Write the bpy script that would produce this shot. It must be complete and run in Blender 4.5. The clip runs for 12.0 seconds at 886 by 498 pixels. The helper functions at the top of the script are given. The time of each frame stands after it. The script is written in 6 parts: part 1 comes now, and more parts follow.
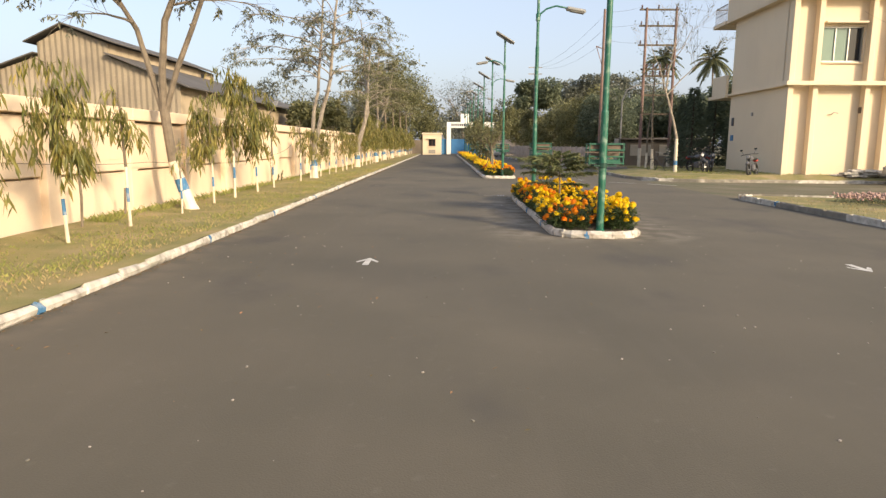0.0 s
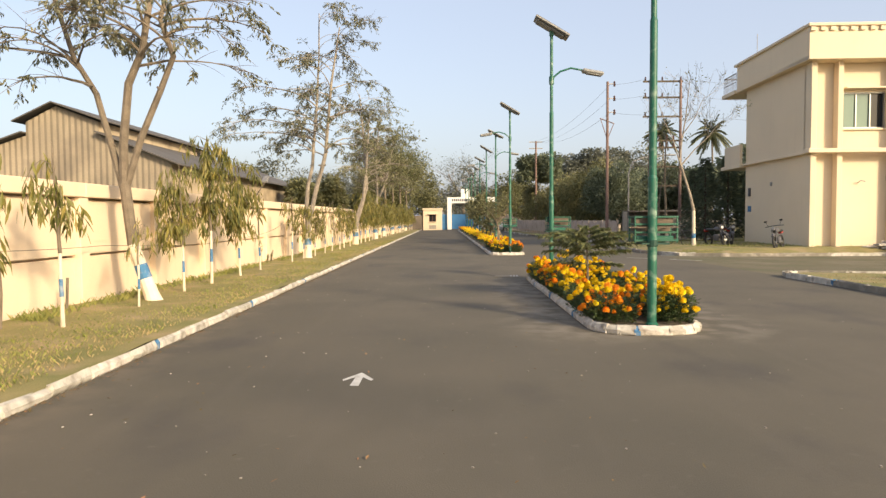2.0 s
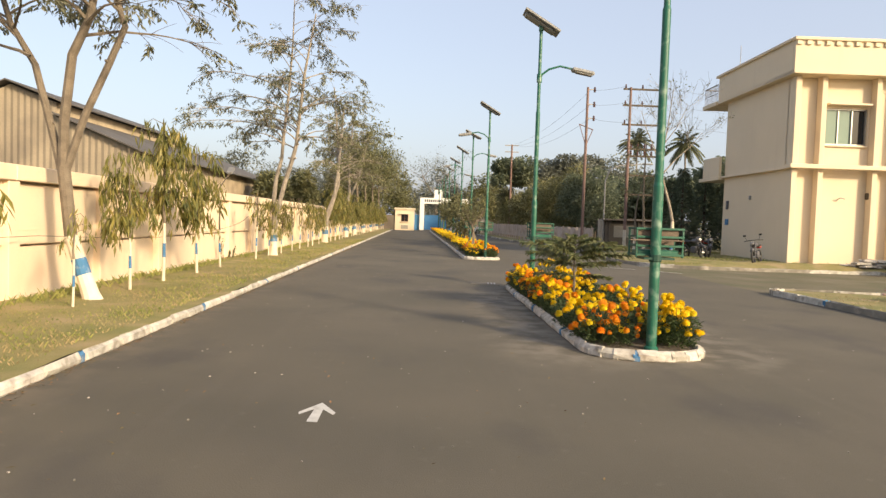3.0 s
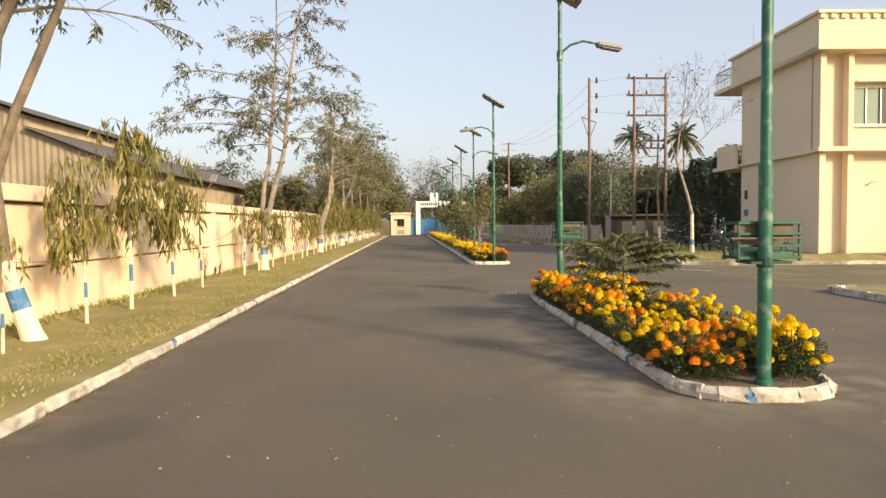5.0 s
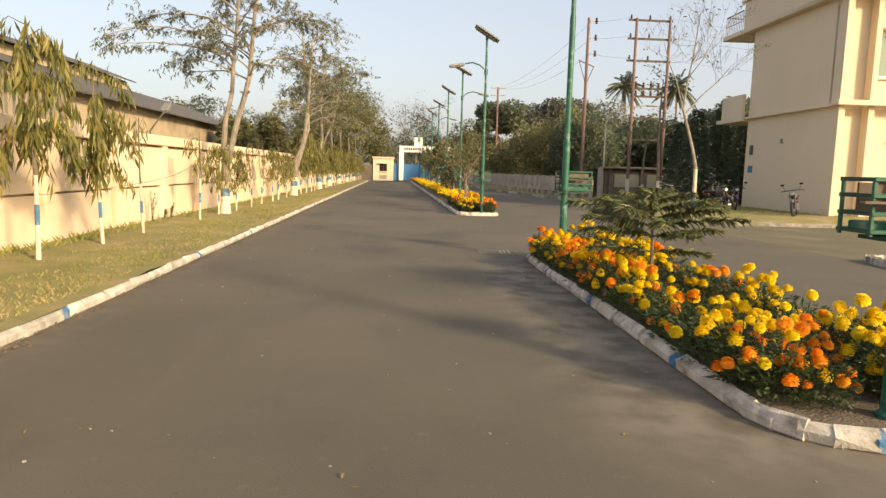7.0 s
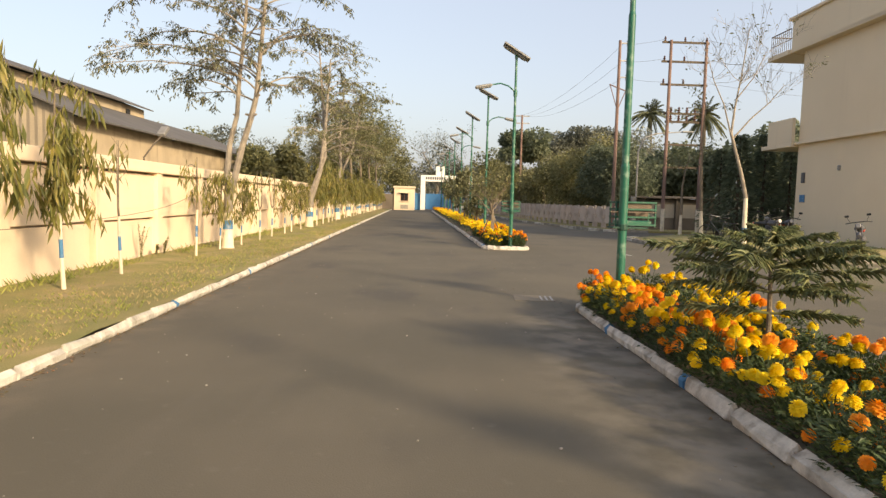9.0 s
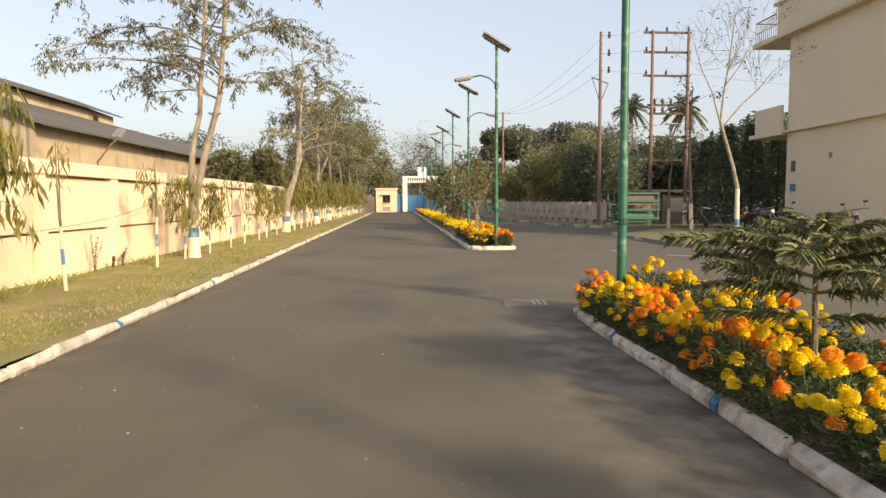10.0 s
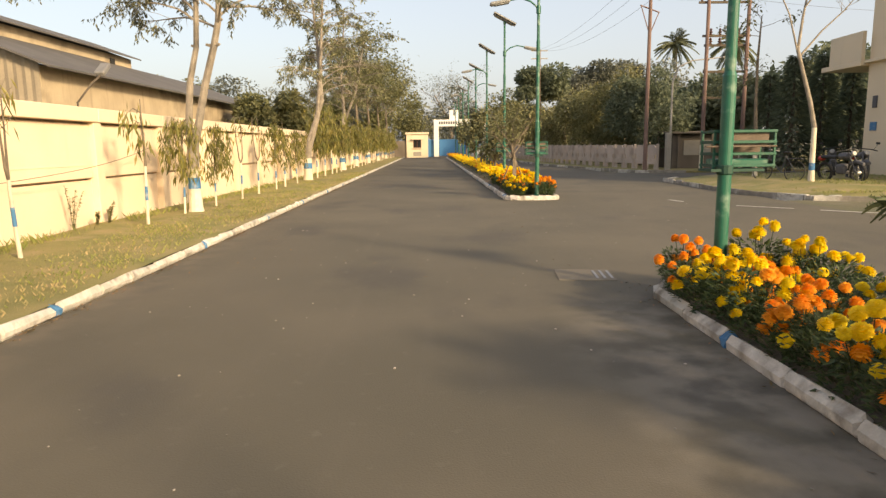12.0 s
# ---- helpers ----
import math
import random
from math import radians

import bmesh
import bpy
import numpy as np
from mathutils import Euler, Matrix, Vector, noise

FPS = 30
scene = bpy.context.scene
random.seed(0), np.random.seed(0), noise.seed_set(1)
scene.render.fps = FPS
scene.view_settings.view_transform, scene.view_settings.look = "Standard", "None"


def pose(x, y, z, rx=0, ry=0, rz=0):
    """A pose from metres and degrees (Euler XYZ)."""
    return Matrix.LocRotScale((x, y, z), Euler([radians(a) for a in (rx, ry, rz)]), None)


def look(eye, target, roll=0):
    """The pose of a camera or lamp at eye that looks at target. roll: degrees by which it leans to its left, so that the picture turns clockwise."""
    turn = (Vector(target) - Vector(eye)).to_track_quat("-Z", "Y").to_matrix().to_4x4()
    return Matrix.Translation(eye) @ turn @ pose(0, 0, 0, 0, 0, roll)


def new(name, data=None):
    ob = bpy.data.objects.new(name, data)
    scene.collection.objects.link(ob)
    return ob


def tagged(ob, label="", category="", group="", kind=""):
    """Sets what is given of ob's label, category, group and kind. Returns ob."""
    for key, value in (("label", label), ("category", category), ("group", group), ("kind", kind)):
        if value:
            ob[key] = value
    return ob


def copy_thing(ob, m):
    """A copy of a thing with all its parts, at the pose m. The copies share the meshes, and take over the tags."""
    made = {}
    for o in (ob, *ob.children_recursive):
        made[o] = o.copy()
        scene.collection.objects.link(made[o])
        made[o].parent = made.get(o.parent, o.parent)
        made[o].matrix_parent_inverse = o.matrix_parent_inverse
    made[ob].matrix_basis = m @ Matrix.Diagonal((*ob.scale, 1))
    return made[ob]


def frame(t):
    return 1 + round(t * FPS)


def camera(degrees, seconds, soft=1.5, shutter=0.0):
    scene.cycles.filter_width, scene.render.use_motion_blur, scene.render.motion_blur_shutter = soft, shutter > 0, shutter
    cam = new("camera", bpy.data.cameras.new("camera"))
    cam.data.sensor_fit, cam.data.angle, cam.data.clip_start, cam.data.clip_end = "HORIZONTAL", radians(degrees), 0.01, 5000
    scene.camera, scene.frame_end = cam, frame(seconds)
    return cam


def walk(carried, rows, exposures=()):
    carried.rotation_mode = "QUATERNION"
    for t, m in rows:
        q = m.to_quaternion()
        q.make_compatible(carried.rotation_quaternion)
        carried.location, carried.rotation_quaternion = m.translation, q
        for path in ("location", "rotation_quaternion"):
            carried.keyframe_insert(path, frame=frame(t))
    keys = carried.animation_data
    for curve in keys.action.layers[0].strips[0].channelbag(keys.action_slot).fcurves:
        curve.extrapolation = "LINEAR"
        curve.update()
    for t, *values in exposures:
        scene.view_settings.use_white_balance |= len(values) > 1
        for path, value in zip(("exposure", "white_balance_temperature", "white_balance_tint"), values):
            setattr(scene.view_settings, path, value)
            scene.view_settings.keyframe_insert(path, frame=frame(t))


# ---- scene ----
cam = camera(68.4, 12.0, soft=1.4)
PATH = [
    (0, (0.068, 0.662, 1.542), (0.046, 2.636, 1.224), 0.4),
    (0.1, (0.054, 0.771, 1.52), (0.126, 2.753, 1.264), 0.5),
    (0.5, (-0.003, 1.233, 1.48), (-0.102, 3.19, 1.079), -0.9),
    (0.6, (0.011, 1.356, 1.504), (0.031, 3.327, 1.166), 1.0),
    (1, (-0.019, 1.777, 1.532), (0.021, 3.768, 1.35), -1.1),
    (1.5, (-0.086, 2.295, 1.548), (-0.171, 4.286, 1.372), -1.6),
    (2, (-0.112, 2.873, 1.548), (-0.136, 4.871, 1.457), -0.4),
    (2.5, (-0.17, 3.398, 1.573), (-0.008, 5.39, 1.492), 1.1),
    (3, (-0.226, 3.915, 1.579), (-0.159, 5.912, 1.491), 1.9),
    (3.2, (-0.246, 4.067, 1.562), (-0.137, 6.063, 1.517), 1.4),
    (4.8, (-0.517, 5.801, 1.609), (-0.411, 7.796, 1.508), -0.7),
    (5, (-0.541, 5.952, 1.579), (-0.46, 7.949, 1.501), -0.5),
    (5.5, (-0.475, 6.49, 1.566), (-0.397, 8.479, 1.371), 0.5),
    (6, (-0.474, 6.993, 1.574), (-0.284, 8.971, 1.348), 0.7),
    (6.5, (-0.463, 7.487, 1.527), (-0.303, 9.469, 1.312), 2.5),
    (6.7, (-0.457, 7.696, 1.546), (-0.311, 9.676, 1.306), 2.0),
    (8.3, (-0.494, 9.342, 1.511), (-0.356, 11.328, 1.327), 0.3),
    (8.5, (-0.482, 9.506, 1.547), (-0.365, 11.496, 1.377), -0.9),
    (9, (-0.456, 10.095, 1.555), (-0.386, 12.088, 1.403), 1.5),
    (9.5, (-0.452, 10.562, 1.547), (-0.338, 12.556, 1.435), 0.8),
    (10, (-0.361, 11.105, 1.496), (-0.244, 13.096, 1.348), -0.2),
    (10.5, (-0.332, 11.633, 1.483), (-0.171, 13.622, 1.35), 0.6),
    (11, (-0.328, 12.149, 1.491), (-0.13, 14.128, 1.279), 0.2),
    (11.5, (-0.3, 12.641, 1.495), (-0.247, 14.627, 1.264), 1.1),
    (11.9, (-0.267, 13.097, 1.464), (-0.097, 15.081, 1.281), -0.2),
    (12, (-0.282, 13.171, 1.482), (-0.266, 15.147, 1.168), -0.7),
]
# the phone's own drift: stops, kelvin, tint
WHITE = [(0.0, 1.95, 6750, 8), (1.5, 1.93, 6950, 8), (3.0, 1.93, 7050, 8), (5.0, 1.97, 7400, 8), (6.0, 1.95, 7750, 8), (6.5, 1.95, 7700, 8), (8.5, 1.95, 7400, 8), (9.5, 1.99, 7350, 8), (10.5, 1.99, 7500, 8), (11.5, 1.99, 7750, 8), (12.0, 1.99, 7800, 8)]
walk(cam, [(t, look(eye, target, roll)) for t, eye, target, roll in PATH], exposures=WHITE)

# ---- light ----
SUN_AZ, SUN_EL = math.atan2(0.68, -0.733), radians(22)
world = bpy.data.worlds.new("world")
scene.world = world
world.use_nodes = True
wn = world.node_tree.nodes
sky = wn.new("ShaderNodeTexSky")
sky.sky_type, sky.sun_disc = "NISHITA", False
sky.sun_elevation, sky.sun_rotation = SUN_EL, SUN_AZ
sky.air_density, sky.dust_density, sky.ozone_density = 1.0, 4.0, 1.0
wn["Background"].inputs["Strength"].default_value = 0.15
veil = wn.new("ShaderNodeMix")  # thin even winter haze over the whole sky
veil.data_type = "RGBA"
veil.inputs[0].default_value = 0.76
veil.inputs[7].default_value = (0.86, 0.92, 1.19, 1)
world.node_tree.links.new(sky.outputs[0], veil.inputs[6])
world.node_tree.links.new(veil.outputs[2], wn["Background"].inputs["Color"])
sun = new("sun", bpy.data.lights.new("sun", "SUN"))
sun.data.energy, sun.data.angle, sun.data.color = 1.45, radians(5.5), (1.0, 0.82, 0.60)
sun.matrix_world = look((30, -34, 40), (30 - math.sin(SUN_AZ) * math.cos(SUN_EL), -34 - math.cos(SUN_AZ) * math.cos(SUN_EL), 40 - math.sin(SUN_EL)))


# ---- materials ----
def mat(name, col, rough=0.8, var=0.25, scale=3.0, fine=40.0, bump=0.2, metal=0.0, col2=None, rand=0.0, island=0.0, stain=None, stain_amt=0.5, stain_scale=0.7, translucent=0.0, bump_dist=0.01, drip=None):
    m = bpy.data.materials.new(name)
    m.use_nodes = True
    nt = m.node_tree
    n, l = nt.nodes, nt.links
    p = n["Principled BSDF"]
    p.inputs["Roughness"].default_value, p.inputs["Metallic"].default_value = rough, metal
    geo = n.new("ShaderNodeNewGeometry")
    big, small = n.new("ShaderNodeTexNoise"), n.new("ShaderNodeTexNoise")
    big.inputs["Scale"].default_value, small.inputs["Scale"].default_value = scale, fine
    big.inputs["Detail"].default_value, small.inputs["Detail"].default_value = 5, 3
    l.new(geo.outputs["Position"], big.inputs["Vector"])
    l.new(geo.outputs["Position"], small.inputs["Vector"])
    c2 = col2 or tuple(c * (1 - var) for c in col)
    ramp = n.new("ShaderNodeValToRGB")
    ramp.color_ramp.elements[0].position, ramp.color_ramp.elements[1].position = 0.35, 0.68
    ramp.color_ramp.elements[0].color, ramp.color_ramp.elements[1].color = (*c2, 1), (*col, 1)
    l.new(big.outputs["Fac"], ramp.inputs["Fac"])
    out = ramp.outputs["Color"]

    def mix(kind, fac, a, b):
        x = n.new("ShaderNodeMix")
        x.data_type, x.blend_type = "RGBA", kind
        for sock, v in ((x.inputs[0], fac), (x.inputs[6], a), (x.inputs[7], b)):
            if hasattr(v, "is_linked"):
                l.new(v, sock)
            else:
                sock.default_value = v
        return x.outputs[2]

    mr = n.new("ShaderNodeMapRange")
    mr.inputs[3].default_value, mr.inputs[4].default_value = 1 - var * 0.6, 1 + var * 0.5
    l.new(small.outputs["Fac"], mr.inputs[0])
    comb = n.new("ShaderNodeCombineColor")
    for k in range(3):
        l.new(mr.outputs[0], comb.inputs[k])
    out = mix("MULTIPLY", 1.0, out, comb.outputs[0])
    if stain:
        sn = n.new("ShaderNodeTexNoise")
        sn.inputs["Scale"].default_value, sn.inputs["Detail"].default_value = stain_scale, 8
        l.new(geo.outputs["Position"], sn.inputs["Vector"])
        sr = n.new("ShaderNodeMapRange")
        sr.inputs[1].default_value, sr.inputs[2].default_value, sr.inputs[3].default_value, sr.inputs[4].default_value = 0.52, 0.72, 0.0, stain_amt
        l.new(sn.outputs["Fac"], sr.inputs[0])
        out = mix("MIX", sr.outputs[0], out, (*stain, 1))
    if drip:
        mp = n.new("ShaderNodeMapping")
        mp.inputs["Scale"].default_value = (2.2, 2.2, 0.22)
        l.new(geo.outputs["Position"], mp.inputs["Vector"])
        dn = n.new("ShaderNodeTexNoise")
        dn.inputs["Scale"].default_value, dn.inputs["Detail"].default_value = 1.6, 7
        l.new(mp.outputs[0], dn.inputs["Vector"])
        dr_ = n.new("ShaderNodeMapRange")
        dr_.inputs[1].default_value, dr_.inputs[2].default_value, dr_.inputs[3].default_value, dr_.inputs[4].default_value = 0.58, 0.78, 0.0, 0.4
        l.new(dn.outputs["Fac"], dr_.inputs[0])
        out = mix("MIX", dr_.outputs[0], out, (*drip, 1))
    if rand or island:
        src = n.new("ShaderNodeObjectInfo").outputs["Random"] if rand else geo.outputs["Random Per Island"]
        amt = rand or island
        hsv = n.new("ShaderNodeHueSaturation")
        r2 = n.new("ShaderNodeMapRange")
        r2.inputs[3].default_value, r2.inputs[4].default_value = 1 - amt, 1 + amt
        l.new(src, r2.inputs[0])
        l.new(r2.outputs[0], hsv.inputs["Value"])
        r3 = n.new("ShaderNodeMapRange")
        r3.inputs[3].default_value, r3.inputs[4].default_value = 0.5 + amt * 0.06, 0.5 - amt * 0.06
        l.new(src, r3.inputs[0])
        l.new(r3.outputs[0], hsv.inputs["Hue"])
        l.new(out, hsv.inputs["Color"])
        out = hsv.outputs["Color"]
    l.new(out, p.inputs["Base Color"])
    if bump:
        b = n.new("ShaderNodeBump")
        b.inputs["Strength"].default_value, b.inputs["Distance"].default_value = bump, bump_dist
        l.new(small.outputs["Fac"], b.inputs["Height"])
        l.new(b.outputs[0], p.inputs["Normal"])
    if translucent:
        tr = n.new("ShaderNodeBsdfTranslucent")
        l.new(out, tr.inputs["Color"])
        ms = n.new("ShaderNodeMixShader")
        ms.inputs[0].default_value = translucent
        l.new(p.outputs[0], ms.inputs[1])
        l.new(tr.outputs[0], ms.inputs[2])
        l.new(ms.outputs[0], n["Material Output"].inputs["Surface"])
    return m


ASPHALT = mat("asphalt", (0.108, 0.092, 0.066), 0.9, 0.22, 0.5, 90, 0.5, col2=(0.088, 0.077, 0.055), stain=(0.126, 0.108, 0.077), stain_amt=0.55, stain_scale=0.25, bump_dist=0.006)


def asphalt_detail(m):
    """Dusty film by the beds and kerb, wheel streaks along the drive and dark oily patches."""
    nt = m.node_tree
    n, l = nt.nodes, nt.links
    p = n["Principled BSDF"]
    base = p.inputs["Base Color"].links[0].from_socket
    geo = n.new("ShaderNodeNewGeometry")

    def math_(op, a, b=0.0):
        x = n.new("ShaderNodeMath")
        x.operation = op
        for sock, v in zip(x.inputs, (a, b)):
            if hasattr(v, "is_linked"):
                l.new(v, sock)
            else:
                sock.default_value = v
        return x.outputs[0]

    def ranged(v, a, b, c, d):
        x = n.new("ShaderNodeMapRange")
        x.interpolation_type = "SMOOTHSTEP"
        for k, w in enumerate((a, b, c, d)):
            x.inputs[k + 1].default_value = w
        l.new(v, x.inputs[0])
        return x.outputs[0]

    def noise_(scale, stretch=(1, 1, 1), detail=6):
        mp = n.new("ShaderNodeMapping")
        mp.inputs["Scale"].default_value = stretch
        l.new(geo.outputs["Position"], mp.inputs["Vector"])
        x = n.new("ShaderNodeTexNoise")
        x.inputs["Scale"].default_value, x.inputs["Detail"].default_value = scale, detail
        l.new(mp.outputs[0], x.inputs["Vector"])
        return x.outputs["Fac"]

    def blend(kind, fac, a, col):
        x = n.new("ShaderNodeMix")
        x.data_type, x.blend_type = "RGBA", kind
        l.new(fac, x.inputs[0])
        l.new(a, x.inputs[6])
        x.inputs[7].default_value = (*col, 1)
        return x.outputs[2]

    sep = n.new("ShaderNodeSeparateXYZ")
    l.new(geo.outputs["Position"], sep.inputs[0])
    X, Y = sep.outputs[0], sep.outputs[1]
    out = base
    streak = ranged(noise_(1.0, (4.0, 0.45, 1), 8), 0.5, 0.78, 0.0, 0.32)
    out = blend("MIX", streak, out, (0.118, 0.10, 0.075))
    dark = ranged(noise_(0.55, (1, 0.6, 1), 7), 0.54, 0.70, 0.0, 0.6)
    out = blend("MIX", dark, out, (0.052, 0.047, 0.042))
    grit = ranged(noise_(9.0, (1, 1, 1), 8), 0.6, 0.78, 0.0, 0.35)
    out = blend("MIX", grit, out, (0.15, 0.13, 0.1))
    # distance from the near bed and from the left kerb
    dx = math_("MAXIMUM", math_("SUBTRACT", math_("ABSOLUTE", math_("SUBTRACT", X, 2.575)), 0.78), 0.0)
    dy = math_("MAXIMUM", math_("SUBTRACT", math_("ABSOLUTE", math_("SUBTRACT", Y, 15.2)), 3.2), 0.0)
    d = math_("SQRT", math_("ADD", math_("MULTIPLY", dx, dx), math_("MULTIPLY", dy, dy)))
    near = ranged(d, 0.05, 1.5, 1.0, 0.0)
    speck = ranged(noise_(2.6, (1, 1, 1), 9), 0.36, 0.66, 0.0, 1.0)
    out = blend("MIX", math_("MULTIPLY", math_("MULTIPLY", near, speck), 0.7), out, (0.245, 0.212, 0.168))
    edge = ranged(math_("ADD", X, math_("MULTIPLY", Y, 0.008)), -3.52, -2.95, 0.75, 0.0)
    out = blend("MIX", math_("MULTIPLY", edge, speck), out, (0.15, 0.12, 0.085))
    l.new(out, p.inputs["Base Color"])


asphalt_detail(ASPHALT)
DUST = mat("road_dust", (0.18, 0.155, 0.118), 0.95, 0.2, 1.2, 60, 0.4)
SOIL = mat("soil", (0.18, 0.145, 0.105), 0.95, 0.4, 4, 45, 0.8, bump_dist=0.03)
EARTH = mat("earth", (0.145, 0.122, 0.078), 0.95, 0.3, 0.6, 30, 0.6, col2=(0.105, 0.102, 0.052), stain=(0.20, 0.17, 0.12), stain_amt=0.7, stain_scale=0.5, bump_dist=0.03)
TURF = mat("turf", (0.30, 0.24, 0.10), 0.95, 0.3, 1.1, 50, 0.7, col2=(0.19, 0.185, 0.06), stain=(0.36, 0.27, 0.155), stain_amt=0.75, stain_scale=1.4, bump_dist=0.03)
GRASS = mat("grass_blade", (0.29, 0.29, 0.088), 0.8, 0.3, 0.9, 20, 0, col2=(0.20, 0.225, 0.055), island=0.35, translucent=0.3)
DRYGRASS = mat("dry_grass_blade", (0.42, 0.335, 0.16), 0.8, 0.3, 0.9, 20, 0, island=0.3, translucent=0.25)
CREAM = mat("cream_wall_paint", (0.80, 0.635, 0.46), 0.85, 0.08, 0.7, 25, 0.15, drip=(0.60, 0.44, 0.32), stain=(0.70, 0.52, 0.37), stain_amt=0.4, stain_scale=0.9)
CREAM2 = mat("cream_building_paint", (0.70, 0.585, 0.425), 0.85, 0.06, 0.5, 25, 0.12, drip=(0.60, 0.49, 0.36), stain=(0.66, 0.54, 0.39), stain_amt=0.3, stain_scale=0.5)
KERBWHITE = mat("worn_whitewash", (0.64, 0.60, 0.53), 0.9, 0.25, 6, 60, 0.7, col2=(0.40, 0.37, 0.32), stain=(0.21, 0.18, 0.145), stain_amt=0.95, stain_scale=5.5, rand=0.16)
KERBGREY = mat("bare_kerb_concrete", (0.25, 0.225, 0.185), 0.9, 0.25, 5, 60, 0.6, stain=(0.5, 0.46, 0.4), stain_amt=0.7, stain_scale=3, rand=0.15)
WHITEWASH = mat("whitewash", (0.70, 0.615, 0.48), 0.9, 0.12, 4, 60, 0.5, stain=(0.42, 0.37, 0.30), stain_amt=0.75, stain_scale=5, rand=0.1)
BLUEPAINT = mat("blue_paint", (0.06, 0.19, 0.36), 0.85, 0.2, 5, 50, 0.3, stain=(0.34, 0.37, 0.40), stain_amt=0.8, stain_scale=8)
CONCRETE = mat("concrete", (0.36, 0.33, 0.28), 0.9, 0.2, 3, 50, 0.4, stain=(0.2, 0.18, 0.15), stain_amt=0.5, stain_scale=3)
GREENPAINT = mat("green_gloss_paint", (0.008, 0.11, 0.068), 0.45, 0.15, 5, 30, 0.08, stain=(0.22, 0.31, 0.25), stain_amt=0.75, stain_scale=7)
GREENRACK = mat("green_rack_paint", (0.012, 0.10, 0.06), 0.6, 0.2, 5, 30, 0.08, stain=(0.10, 0.15, 0.11), stain_amt=0.5, stain_scale=9)
GREENDARK = mat("green_steel_paint", (0.006, 0.05, 0.032), 0.65, 0.15, 5, 30, 0.08)
BOARDWOOD = mat("weathered_board", (0.15, 0.115, 0.085), 0.85, 0.3, 6, 40, 0.3)
BARK = mat("bark", (0.21, 0.17, 0.125), 0.95, 0.35, 5, 45, 0.8, bump_dist=0.02)
BARKDARK = mat("dark_bark", (0.12, 0.095, 0.07), 0.95, 0.35, 5, 45, 0.8)
LEAF_DROOP = mat("drooping_leaf", (0.25, 0.225, 0.055), 0.5, 0.2, 3, 20, 0, col2=(0.155, 0.16, 0.042), island=0.5, translucent=0.35)
LEAF_TREE = mat("tree_leaf", (0.22, 0.215, 0.105), 0.6, 0.2, 0.8, 20, 0, col2=(0.15, 0.155, 0.075), island=0.4, translucent=0.25)
LEAF_DARK = mat("dark_leaf", (0.185, 0.21, 0.13), 0.6, 0.2, 0.4, 20, 0, col2=(0.14, 0.165, 0.10), island=0.35, translucent=0.5)
LEAF_FEATHER = mat("feather_leaf", (0.20, 0.20, 0.125), 0.6, 0.2, 0.8, 20, 0, col2=(0.125, 0.13, 0.08), island=0.45, translucent=0.3)
LEAF_OLIVE = mat("olive_leaf", (0.225, 0.215, 0.095), 0.6, 0.2, 0.4, 20, 0, col2=(0.155, 0.16, 0.07), island=0.35, translucent=0.42)
BARKGREY = mat("grey_bark", (0.33, 0.285, 0.23), 0.95, 0.35, 5, 45, 0.8, bump_dist=0.02)
LEAF_FROND = mat("palm_frond", (0.17, 0.18, 0.10), 0.6, 0.2, 0.4, 20, 0, col2=(0.12, 0.135, 0.07), island=0.3, translucent=0.35)
LEAF_CYPRESS = mat("cypress_leaf", (0.16, 0.19, 0.12), 0.7, 0.2, 0.6, 20, 0, col2=(0.12, 0.15, 0.095), island=0.3, translucent=0.45)
# paler and greyer than the nearer leaves: distance haze put into the leaf colour
LEAF_HAZED = mat("hazed_far_leaf", (0.22, 0.23, 0.18), 0.7, 0.2, 0.2, 20, 0, col2=(0.15, 0.16, 0.125), island=0.3, translucent=0.42)
LEAF_MARI = mat("marigold_leaf", (0.06, 0.095, 0.03), 0.6, 0.2, 3, 20, 0, col2=(0.042, 0.068, 0.02), island=0.4, translucent=0.25)
YELLOW = mat("yellow_petals", (0.92, 0.66, 0.01), 0.7, 0.15, 60, 160, 0.3, rand=0.1, translucent=0.3)
ORANGE = mat("orange_petals", (0.94, 0.345, 0.012), 0.7, 0.15, 60, 160, 0.3, rand=0.1, translucent=0.3)
PINKFLOWER = mat("pink_petals", (0.42, 0.27, 0.22), 0.7, 0.3, 30, 160, 0.2)
NEEDLE = mat("araucaria_needles", (0.09, 0.125, 0.045), 0.6, 0.25, 6, 60, 0, col2=(0.14, 0.14, 0.055), island=0.45, translucent=0.15)
SHEET = mat("corrugated_sheet", (0.32, 0.265, 0.19), 0.75, 0.25, 0.5, 12, 0.1, stain=(0.14, 0.115, 0.09), stain_amt=0.85, stain_scale=0.35, drip=(0.13, 0.10, 0.075))
SHEDWALL = mat("grimy_plaster", (0.50, 0.40, 0.27), 0.9, 0.2, 0.8, 20, 0.2, stain=(0.19, 0.15, 0.105), stain_amt=0.75, stain_scale=0.6, drip=(0.17, 0.13, 0.09))
ROOFSHEET = mat("roof_sheet", (0.115, 0.105, 0.095), 0.85, 0.25, 0.6, 12, 0.1)
GLASS = mat("window_glass", (0.16, 0.24, 0.20), 0.08, 0.1, 1, 20, 0)
DARKGLASS = mat("dark_glass", (0.02, 0.022, 0.025), 0.06, 0.1, 1, 20, 0)
ALU = mat("aluminium", (0.40, 0.40, 0.38), 0.4, 0.1, 5, 40, 0, metal=0.7)
STEEL = mat("grey_steel", (0.30, 0.29, 0.28), 0.5, 0.15, 5, 40, 0.1, metal=0.4)
